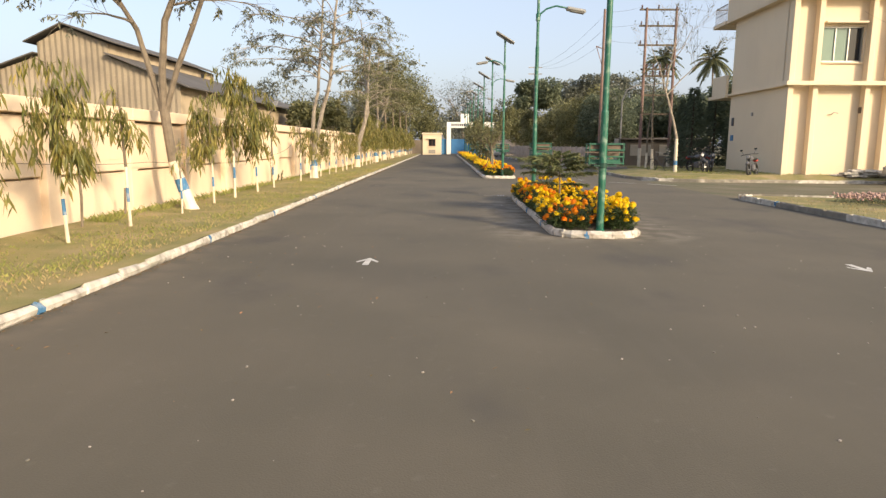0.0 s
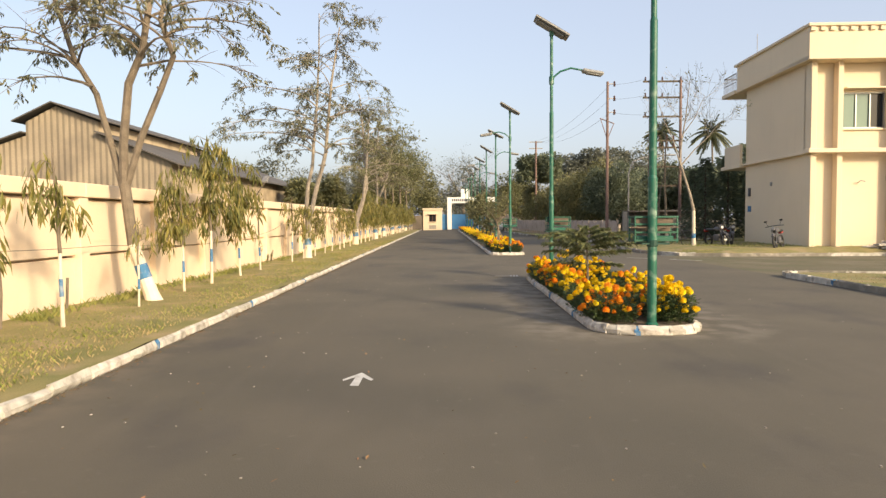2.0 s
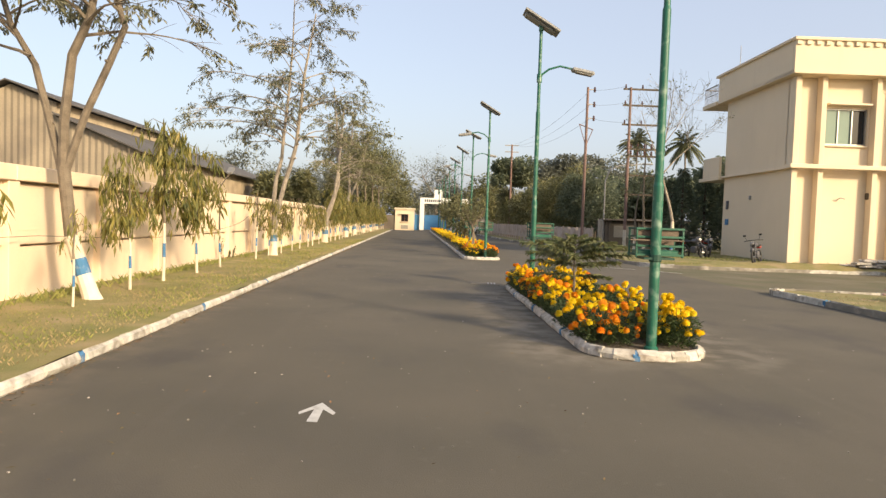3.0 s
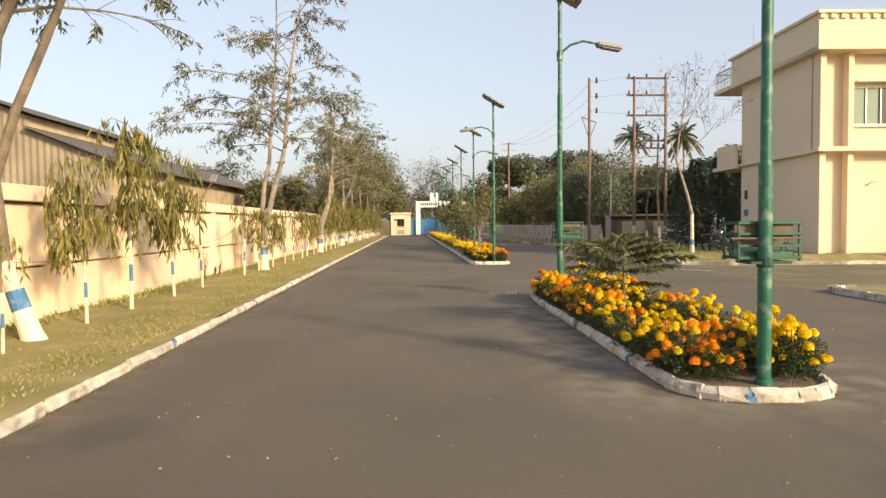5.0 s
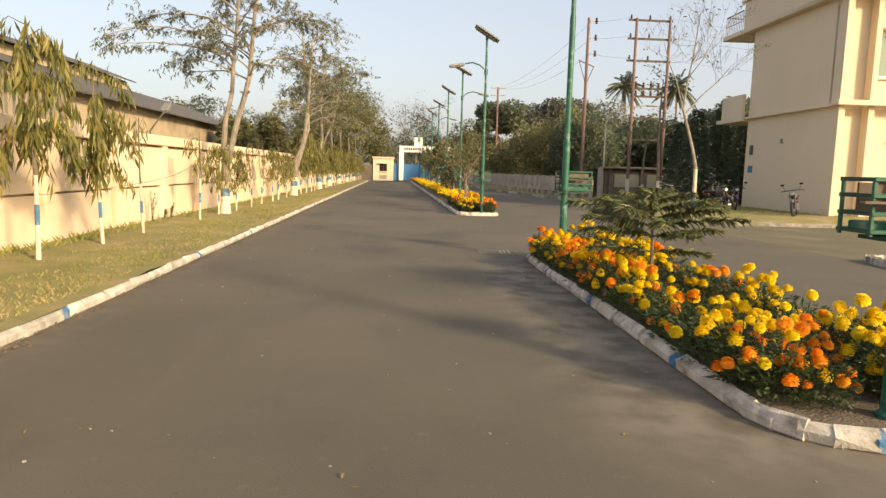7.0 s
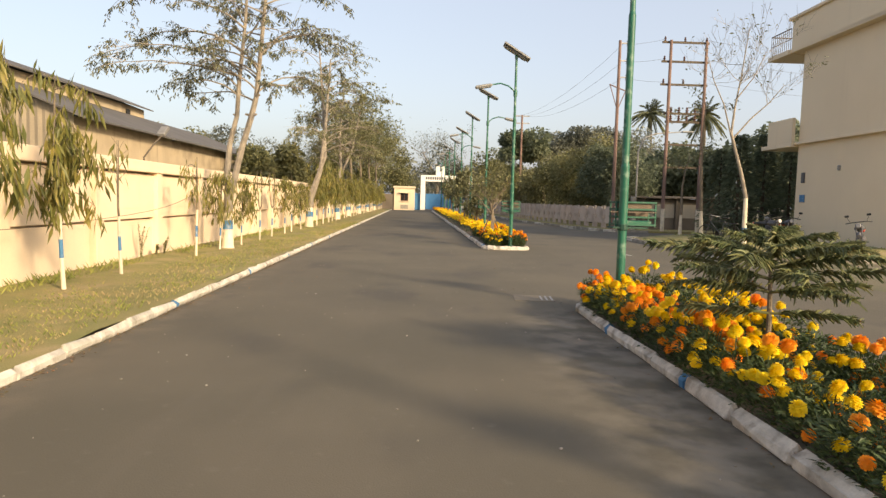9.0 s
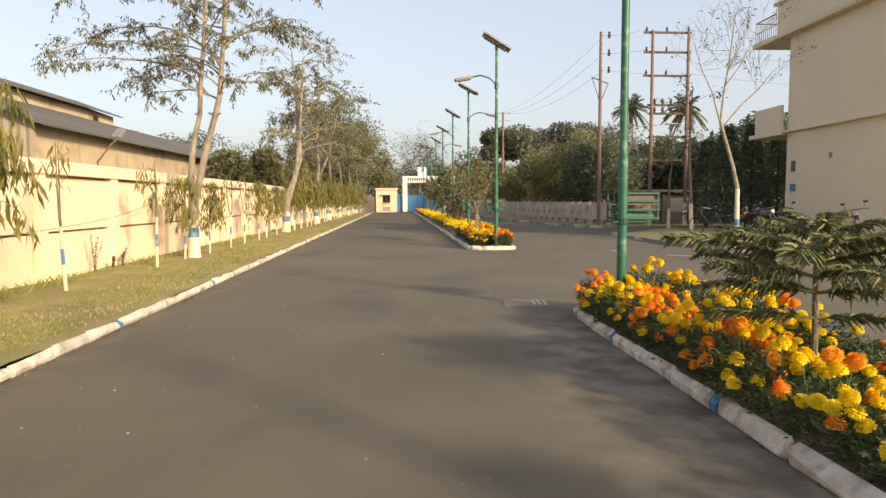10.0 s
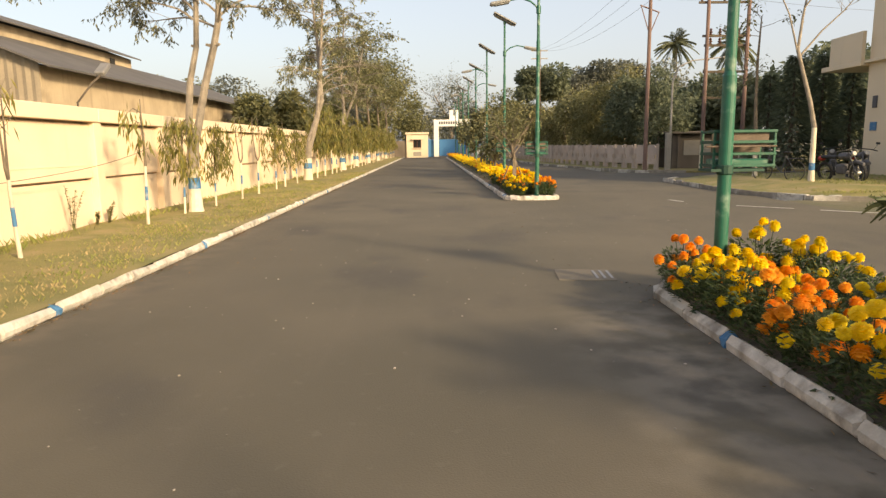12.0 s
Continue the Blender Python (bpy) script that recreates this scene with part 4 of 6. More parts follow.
while y < 95:
    row.append((y, r.choice([FULL, MID, FULL]), r.randint(0, 1), r.uniform(0.95, 1.25)))
    y += r.uniform(1.5, 2.3)
used = set()
for y, kind, i, s in row:
    m = pose((-5.3 if y < 14 else -5.5) + r.uniform(-0.04, 0.04), y, VERGE_Z + 0.02, r.uniform(-2, 2), r.uniform(-2, 2), r.uniform(0, 360))
    src = kind[i]
    ob = src if id(src) not in used else copy_thing(src, m)
    used.add(id(src))
    ob.matrix_basis = m
    ob.scale = (s, s, s)
st = thing("wooden_stake", "weathered bamboo stake leaning by the wall", "stake", at=pose(-6.0, 11.25, VERGE_Z, 3, 2, 0))
part("stick", Mesh().tube([(0, 0, -0.05), (0.01, 0.03, 0.5), (0, 0.02, 0.95)], 0.022, 6), BARK, st)
st = thing("tree_stake", "short weathered stake at the wall's foot", "stake", at=pose(-6.1, 12.9, VERGE_Z, -2, 1, 0))
part("stick", Mesh().tube([(0, 0, -0.05), (0.01, 0.0, 0.55)], 0.022, 6), BARK, st)


# ---- the larger trees ----
def big_tree(name, label, base, stems, seed, trunk, crown_n, leaf, material=LEAF_TREE, depth=2, kids=3, blen=1.5, paint=True, group="trees along the wall", spread=0.22, bark=BARK, nbr=8, ulo=0.55, band=(0.55, 0.8)):
    """stems: lists of points with radii; crowns grow from their upper halves."""
    r = random.Random(seed)
    root = thing(name, label, "tree", group, at=pose(*base))
    if paint:
        tp = [Vector(p) for p, _ in trunk]
        tr = [q for _, q in trunk]
        part("whitewashed_foot", Mesh().tube([tp[0], tp[0].lerp(tp[1], 0.12), tp[0].lerp(tp[1], band[0])], [tr[0] * 1.35, tr[0] * 1.1, tr[0] * 0.95], 12), WHITEWASH, root, "whitewashed trunk foot")
        if band[1] > band[0]:
            part("blue_band", Mesh().tube([tp[0].lerp(tp[1], band[0]), tp[0].lerp(tp[1], band[1])], [tr[0] * 0.96, tr[0] * 0.9], 12), BLUEPAINT, root, "blue painted band")
        part("whitewashed_trunk", Mesh().tube([tp[0].lerp(tp[1], band[1]), tp[1]], [tr[0] * 0.89, tr[1]], 12), WHITEWASH, root)
        part("trunk", Mesh().tube(tp[1:], tr[1:], 10), bark, root)
    else:
        part("trunk", Mesh().tube([p for p, _ in trunk], [q for _, q in trunk], 10), bark, root)
    tips = []
    for st in stems:
        m = Mesh()
        pts = [Vector(p) for p, _ in st]
        rad = [q for _, q in st]
        m.tube(pts, rad, 8)
        for _ in range(2):
            j = r.randint(1, len(pts) - 1)
            m.tube([pts[j], pts[j] + Vector((r.uniform(-0.15, 0.15), r.uniform(-0.15, 0.15), 0.04))], [rad[j] * 0.7, rad[j] * 0.4], 5)
        for k in range(nbr):
            u = r.uniform(ulo, 1.0) * (len(pts) - 1)
            i = min(int(u), len(pts) - 2)
            p = pts[i].lerp(pts[i + 1], u - i)
            q = lerp(rad[i], rad[i + 1], u - i)
            a = r.uniform(0, 6.28)
            grow(m, tips, p, (math.cos(a), math.sin(a), r.uniform(0.0, 0.8)), blen * r.uniform(0.6, 1.2), min(q * 0.5, 0.032), depth, r, kids=kids)
        part("limb", m, bark, root)
    lf = Mesh()
    leaves(lf, tips, crown_n, leaf, r, spread)
    part("crown", lf, material, root)
    return root


for i, (x, y, h) in enumerate(((-5.9, 59, 7.0), (-5.9, 67, 6.5), (-5.9, 76, 7.0), (-5.9, 86, 7.5))):
    big_tree("verge_tree", "dense olive-leaved tree beside the wall", (x, y, VERGE_Z), [[((0, 0, 1.3), 0.12), ((0.2, 0, h * 0.4), 0.1), ((0.1, 0, h * 0.7), 0.07), ((0.2, 0, h), 0.03)]],
             210 + i, [((0, 0, -0.05), 0.18), ((0.0, 0, 0.9), 0.16), ((0, 0, 1.6), 0.14)], 4200, 0.26, LEAF_OLIVE, nbr=20, blen=h * 0.27, spread=0.5, kids=2)


def feathery_tree(label, base, stems, seed, trunk, branches, reach, leafy=0.75, bark=BARKGREY, group="trees along the wall", leaf=0.1, band=(0.55, 0.8), low=0.35, extra=(), name="feathery_tree", tone=LEAF_FEATHER):
    """Long arching boughs, bare inside, with hanging sprays of small leaflets on the outer twigs."""
    r = random.Random(seed)
    root = thing(name, label, "tree", group, at=pose(*base))
    tp, tr = [Vector(p) for p, _ in trunk], [q for _, q in trunk]
    part("whitewashed_foot", Mesh().tube([tp[0], tp[0].lerp(tp[1], 0.12), tp[0].lerp(tp[1], band[0])], [tr[0] * 1.3, tr[0] * 1.08, tr[0] * 0.95], 12), WHITEWASH, root, "whitewashed trunk foot")
    part("blue_band", Mesh().tube([tp[0].lerp(tp[1], band[0]), tp[0].lerp(tp[1], band[1])], [tr[0] * 0.96, tr[0] * 0.9], 12), BLUEPAINT, root, "blue painted band")
    part("whitewashed_trunk", Mesh().tube([tp[0].lerp(tp[1], band[1]), tp[1]], [tr[0] * 0.89, tr[1]], 12), WHITEWASH, root)
    part("trunk", Mesh().tube(tp[1:], tr[1:], 10), bark, root)
    lf = Mesh()

    def twig(m, p, d, length, q):
        pts, d = [p], d.normalized()
        for _ in range(3):
            d = (d + Vector((r.uniform(-0.25, 0.25), r.uniform(-0.25, 0.25), -0.12))).normalized()
            pts.append(pts[-1] + d * length / 3)
        m.tube(pts, [q, q * 0.8, q * 0.6, q * 0.4], 3, cap=False)
        if r.random() > leafy:
            return
        for _ in range(r.randint(3, 5)):
            c = pts[2].lerp(pts[3], r.uniform(-0.6, 1.0))
            e = (d * 0.5 + Vector((r.uniform(-0.8, 0.8), r.uniform(-0.8, 0.8), r.uniform(-1.0, 0.1)))).normalized()
            for k in range(7):
                s = leaf * r.uniform(0.7, 1.25)
                lf.leaf(c + e * (0.035 * k), e * 0.5 + Vector((r.uniform(-1, 1), r.uniform(-1, 1), -0.5)), s, s * 0.36, up=(r.uniform(-1, 1), r.uniform(-1, 1), 1))

    def bough(m, p, a, length, q, rise):
        pts, rad = [p], [q]
        for i in range(7):
            t = (i + 1) / 7
            a += r.uniform(-0.22, 0.22)
            d = Vector((math.cos(a), math.sin(a), rise * (1.1 - 1.5 * t) + r.uniform(-0.12, 0.12))).normalized()
            pts.append(pts[-1] + d * length / 7)
            rad.append(max(q * (1 - 0.85 * t), 0.005))
        m.tube(pts, rad, 5, cap=False)
        for j in range(int(length / 0.12)):
            u = r.uniform(0.3, 1.0) ** 0.8 * 6.99
            i = int(u)
            along = (pts[i + 1] - pts[i]).normalized()
            twig(m, pts[i].lerp(pts[i + 1], u - i), along + Vector((r.uniform(-0.9, 0.9), r.uniform(-0.9, 0.9), r.uniform(-0.35, 0.7))), r.uniform(0.3, 0.75), 0.007)

    for st in stems:
        m = Mesh()
        pts, rad = [Vector(p) for p, _ in st], [q for _, q in st]
        m.tube(pts, rad, 8)
        for _ in range(3):
            j = r.randint(1, len(pts) - 1)
            m.tube([pts[j], pts[j] + Vector((r.uniform(-0.16, 0.16), r.uniform(-0.1, 0.1), 0.04))], [rad[j] * 0.6, rad[j] * 0.35], 5)
        for k in range(branches):
            u = lerp(low, 1.0, (k + r.random()) / branches) * (len(pts) - 1)
            i = min(int(u), len(pts) - 2)
            bough(m, pts[i].lerp(pts[i + 1], u - i), r.uniform(0, 6.283), reach * r.uniform(0.55, 1.1) * (1.15 - 0.45 * u / len(pts)), min(lerp(rad[i], rad[i + 1], u - i) * 0.5, 0.03), r.uniform(0.3, 1.3))
        part("limb", m, bark, root)
    for p, a, length, rise in extra:
        m = Mesh()
        bough(m, Vector(p), a, length, 0.032, rise)
        part("bough", m, bark, root)
    part("crown", lf, tone, root)
    return root


feathery_tree("forked tree with bare grey-brown limbs, whitewashed and blue-banded foot", (-5.5, 14.47, VERGE_Z), [
    [((-0.42, 0, 1.95), 0.075), ((-0.68, 0.1, 2.75), 0.062), ((-0.93, 0.1, 3.7), 0.055), ((-1.25, 0, 4.3), 0.046), ((-1.6, -0.1, 5.6), 0.036), ((-2.0, 0, 7.0), 0.02)],
    [((-0.42, 0, 2.0), 0.088), ((-0.42, 0, 2.8), 0.078), ((-0.3, 0, 3.85), 0.072), ((-0.06, 0.05, 4.45), 0.062), ((0.12, 0.1, 5.6), 0.055), ((0.2, 0.1, 7.3), 0.03)],
    [((-0.38, 0, 2.05), 0.066), ((-0.1, 0, 2.9), 0.06), ((0.25, 0.05, 3.75), 0.056), ((0.47, 0.1, 4.35), 0.052), ((0.25, 0.1, 5.0), 0.045), ((0.55, 0.2, 6.2), 0.036), ((1.0, 0.3, 7.4), 0.02)]],
    201, [((0.06, 0, -0.05), 0.125), ((-0.3, 0, 1.0), 0.098), ((-0.42, 0, 2.1), 0.1)], 17, 2.1, leafy=0.34, bark=BARK, low=0.5, name="forked_tree", band=(0.42, 0.66), leaf=0.11,
    extra=[((-1.25, 0, 4.3), 3.4, 2.2, 0.1), ((-0.95, 0, 3.8), 2.9, 1.4, 0.5), ((0.3, 0.1, 4.9), 0.2, 1.8, 0.3)])
feathery_tree("tall two-stemmed tree with a sparse feathery crown and blue-banded foot", (-5.46, 27.2, VERGE_Z + 0.03), [
    [((-0.05, 0, 1.6), 0.085), ((0.02, 0.1, 2.7), 0.07), ((0.2, 0.1, 3.4), 0.06), ((0.25, 0.1, 4.2), 0.055), ((0.38, 0.2, 5.8), 0.042), ((0.5, 0.1, 7.4), 0.03), ((0.55, 0, 9.0), 0.015)],
    [((0.1, 0, 1.5), 0.088), ((0.36, 0, 2.6), 0.08), ((0.6, 0, 3.4), 0.075), ((0.72, 0, 3.9), 0.066), ((0.8, 0, 4.8), 0.056), ((1.0, -0.2, 6.4), 0.045), ((1.35, -0.3, 8.4), 0.02)]],
    202, [((0, 0, -0.05), 0.135), ((0, 0, 0.9), 0.12), ((0.05, 0, 1.75), 0.125)], 21, 2.3, low=0.44, leafy=0.68,
    extra=[((0.3, 0.1, 4.6), 3.1, 3.6, 0.55), ((0.35, 0.1, 5.0), 2.85, 3.9, 0.75), ((0.3, 0.1, 4.4), 3.5, 3.0, 0.3), ((0.4, 0.1, 5.6), 3.3, 3.4, 0.8), ((0.9, 0, 5.2), 0.1, 1.8, 0.4), ((0.75, 0, 4.2), 0.4, 1.5, 0.1)])
feathery_tree("slender leaning tree with thin feathery leaves by the wall", (-5.6, 40.3, VERGE_Z), [
    [((0.1, 0, 1.3), 0.12), ((0.5, 0, 2.6), 0.1), ((0.7, 0, 4.6), 0.07), ((0.9, 0, 7.6), 0.03)],
    [((0.1, 0, 1.6), 0.1), ((0.7, 0, 3.2), 0.08), ((0.55, 0.3, 5.5), 0.06), ((0.3, 0.3, 8.6), 0.02)]],
    203, [((0, 0, -0.05), 0.18), ((0.03, 0, 0.9), 0.15), ((0.1, 0, 1.6), 0.14)], 22, 2.4, low=0.42, leaf=0.11, leafy=0.52, tone=LEAF_TREE)
feathery_tree("slender tree with thin olive leaves by the wall", (-5.7, 51.0, VERGE_Z), [
    [((0, 0, 1.3), 0.12), ((0.2, 0, 3.2), 0.1), ((0.1, 0, 5.2), 0.07), ((0.4, 0, 8.6), 0.03)],
    [((0.15, 0, 2.6), 0.08), ((0.9, 0, 4.4), 0.06), ((1.5, 0, 7.4), 0.02)]],
    204, [((0, 0, -0.05), 0.17), ((0.0, 0, 0.9), 0.15), ((0, 0, 1.6), 0.13)], 22, 2.6, low=0.35, leaf=0.13, leafy=0.58, tone=LEAF_TREE)


def weed(x, y, z, h, seed, label):
    r = random.Random(seed)
    m = Mesh()
    root = thing("wall_weed", label, "weed", "weeds at the wall", at=pose(x, y, z))
    for k in range(5):
        a = r.uniform(-1.2, 1.2)
        pts = [(0, 0, 0), (0.03, 0.15 * a * h, h * 0.5), (0.05, 0.35 * a * h, h * r.uniform(0.7, 1.1))]
        m.tube(pts, [0.006, 0.005, 0.003], 3, cap=False)
        for _ in range(26):
            t = r.random()
            p = Vector(pts[1]).lerp(Vector(pts[2]), t) if r.random() < 0.6 else Vector(pts[0]).lerp(Vector(pts[1]), t)
            m.leaf(p, (r.uniform(0, 1), r.uniform(-1, 1), r.uniform(-0.5, 0.7)), 0.06, 0.03)
    part("foliage", m, LEAF_OLIVE, root)


weed(WALL_X + 0.05, 24.05, VERGE_Z, 0.75, 1, "straggly weed climbing from the wall's foot")
weed(WALL_X + 0.12, 25.1, VERGE_Z, 0.4, 2, "low bushy weed at the wall's foot")
weed(WALL_X + 0.1, 24.7, VERGE_Z, 0.3, 3, "low bushy weed at the wall's foot")


# ---- the office building ----
def building():
    """Two cream storeys with a deep parapet, pilasters, ledge and a terrace at the back."""
    root = thing("office_building", "two-storey cream office building with deep parapet and pilasters", "building", at=pose(15.05, 30.64, 0.22, 0, 0, -1.3))
    W, D, Z1, Z2 = 24.0, 6.4, 3.99, 7.82
    part("side_wall", Mesh().box(0.14, D / 2 + 0.25, Z2 / 2, 0.24, D - 0.5, Z2, bev=0.01), CREAM2, root)
    part("back_wall", Mesh().box(W / 2, D - 0.12, Z2 / 2, W - 0.6, 0.24, Z2), CREAM2, root)
    part("floor_slab", Mesh().box(W / 2, D / 2, Z1 - 0.06, W - 0.6, D - 0.7, 0.12), CREAM2, root)
    wins = [(1.48, 3.3), (4.68, 6.6), (9.1, 10.9), (13.3, 15.1)]
    part("front_wall", Mesh().box(W / 2, 0.5, Z1 / 2, W - 0.02, 0.24, Z1), CREAM2, root)
    x = 0.02
    for a, b in wins + [(W, W)]:
        part("wall_panel", Mesh().box((x + a) / 2, 0.5, (Z1 + Z2) / 2, a - x, 0.24, Z2 - Z1), CREAM2, root)
        x = b
    for a, b in wins:
        part("spandrel", Mesh().box((a + b) / 2, 0.5, (Z1 + 5.07) / 2, b - a, 0.24, 5.07 - Z1), CREAM2, root)
        part("lintel", Mesh().box((a + b) / 2, 0.5, (6.6 + Z2) / 2, b - a, 0.24, Z2 - 6.6), CREAM2, root)
    # slim pilasters run through both storeys, framing the bays
    for px in (1.21, 3.49, 4.44, 6.8, 8.8, 11.2, 13.0, 15.4):
        part("pilaster", Mesh().box(px, 0.19, Z2 / 2, 0.22, 0.38, Z2, bev=0.012), CREAM2, root)
    part("corner_pier", Mesh().box(0.12, 0.19, Z2 / 2, 0.24, 0.38, Z2, bev=0.012), CREAM2, root)
    part("ledge", Mesh().box(W / 2 - 0.1, -0.04, Z1 + 0.1, W + 0.2, 0.44, 0.18, bev=0.015), CREAM2, root)
    part("side_ledge", Mesh().box(-0.08, D / 2 + 1.2, Z1 + 0.04, 0.2, D + 2.2, 0.1, bev=0.01), CREAM2, root)
    part("roof_slab", Mesh().box(W / 2, D / 2 + 0.1, Z2 + 0.08, W + 0.64, D + 0.9, 0.16, bev=0.01), CREAM2, root)
    part("front_parapet", Mesh().box(W / 2, -0.3, 8.5, W + 0.64, 0.16, 1.34, bev=0.012), CREAM2, root)
    part("side_parapet", Mesh().box(-0.24, D / 2 + 0.1, 8.5, 0.16, D + 0.62, 1.34, bev=0.012), CREAM2, root)
    part("coping", Mesh().box(W / 2, -0.33, 9.22, W + 0.8, 0.3, 0.13, bev=0.02), CREAM2, root)
    part("side_coping", Mesh().box(-0.27, D / 2 + 0.22, 9.22, 0.3, D + 0.76, 0.128, bev=0.02), CREAM2, root)
    for i in range(60):
        part("dentil", DENTIL, None, root, at=pose(-0.2 + 0.4 * i, -0.415, 9.05))
    part("terrace_slab", Mesh().box(1.0, D + 1.35, Z2 + 0.06, 2.8, 1.7, 0.2, bev=0.012), CREAM2, root)
    part("balcony_slab", Mesh().box(1.1, D + 1.25, Z1 + 0.0, 2.8, 2.5, 0.18, bev=0.012), CREAM2, root)
    part("balcony_parapet", Mesh().box(-0.22, D + 1.0, Z1 + 0.6, 0.14, 2.0, 1.02, bev=0.012), CREAM2, root)
    rail = part("railing", Mesh().tube([(-0.32, D + 0.5, 8.85), (-0.32, D + 2.1, 8.85), (2.3, D + 2.1, 8.85)], 0.025, 6), BARKDARK, root, "dark iron terrace railing")
    for i in range(11):
        part("baluster", Mesh().tube([(-0.32, D + 0.5 + 0.16 * i, 7.95), (-0.32, D + 0.5 + 0.16 * i, 8.85)], 0.012, 5), BARKDARK, rail)
    part("mid_rail", Mesh().tube([(-0.32, D + 0.5, 8.4), (-0.32, D + 2.1, 8.4)], 0.015, 5), BARKDARK, rail)
    part("roof_rod", Mesh().tube([(0.3, D - 0.5, 8.8), (0.3, D - 0.5, 10.6)], 0.015, 5), STEEL, root)
    for a, b in wins:
        w3 = (b - a) / 3
        win = part("window", Mesh().box(a + w3 / 2, 0.51, 5.83, w3 - 0.04, 0.012, 1.48), GLASS, root, "sliding window with greenish panes and aluminium frame")
        part("pane", Mesh().box(a + w3 * 1.5, 0.525, 5.83, w3 - 0.03, 0.012, 1.48), GLASS, win)
        part("open_pane", Mesh().box(a + w3 * 2.5, 0.57, 5.83, w3 - 0.03, 0.012, 1.48), DARKGLASS, win, "dark open sash")
        for z in (5.1, 6.57):
            part("frame_rail", Mesh().box((a + b) / 2, 0.5, z, b - a - 0.01, 0.1, 0.05), ALU, win)
        for k in range(4):
            part("frame_stile", Mesh().box(a + 0.03 + (b - a - 0.06) * k / 3, 0.5, 5.83, 0.05, 0.09, 1.38), ALU, win)
        part("hood", Mesh().box((a + b) / 2, 0.22, 6.74, b - a - 0.02, 0.3, 0.08, bev=0.01), CREAM2, root)
        part("sill", Mesh().box((a + b) / 2, 0.33, 5.02, b - a - 0.02, 0.1, 0.07, bev=0.01), CREAM2, root)
    part("lamp_bracket", Mesh().tube([(2.2, 0.4, 2.75), (2.2, 0.2, 2.85), (2.38, 0.16, 2.8)], 0.02, 5), STEEL, root)
    part("wall_lamp", Mesh().box(3.45, 0.26, 2.95, 0.2, 0.26, 0.3, bev=0.04), BARKDARK, root, "dark wall lamp box")
    part("vent_box", Mesh().box(0.0, 3.5, 2.9, 0.08, 0.14, 0.18, bev=0.02), STEEL, root)
    part("notice_sign", Mesh().box(0.0, D - 0.55, 1.75, 0.04, 0.34, 0.3, bev=0.004), BLUEPAINT, root, "small blue and white notice sign")
    part("meter_box", Mesh().box(-0.01, D - 0.55, 2.6, 0.07, 0.2, 0.42, bev=0.01), INK, root, "small dark meter box")
    return root


DENTIL = Mesh().box(0, 0, 0, 0.2, 0.1, 0.16, bev=0.01).data("dentil", CREAM2)
building()

# a heap of paving slabs by the wall
hp = thing("slab_heap", "untidy heap of pale paving slabs beside the building", "paving slabs", at=pose(18.1, 29.6, 0.24))
sl = Mesh().box(0, 0, 0, 0.5, 0.3, 0.09, bev=0.01).data("slab", KERBWHITE)
r = random.Random(8)
for i in range(34):
    lay = 0 if i < 16 else 1 if i < 28 else 2
    part("slab", sl, None, hp, at=pose(r.uniform(-1.1, 1.1) * (1 - 0.2 * lay), r.uniform(-0.35, 0.35), 0.05 + 0.105 * lay, r.uniform(-6, 6), r.uniform(-6, 6), r.uniform(-25, 25)))


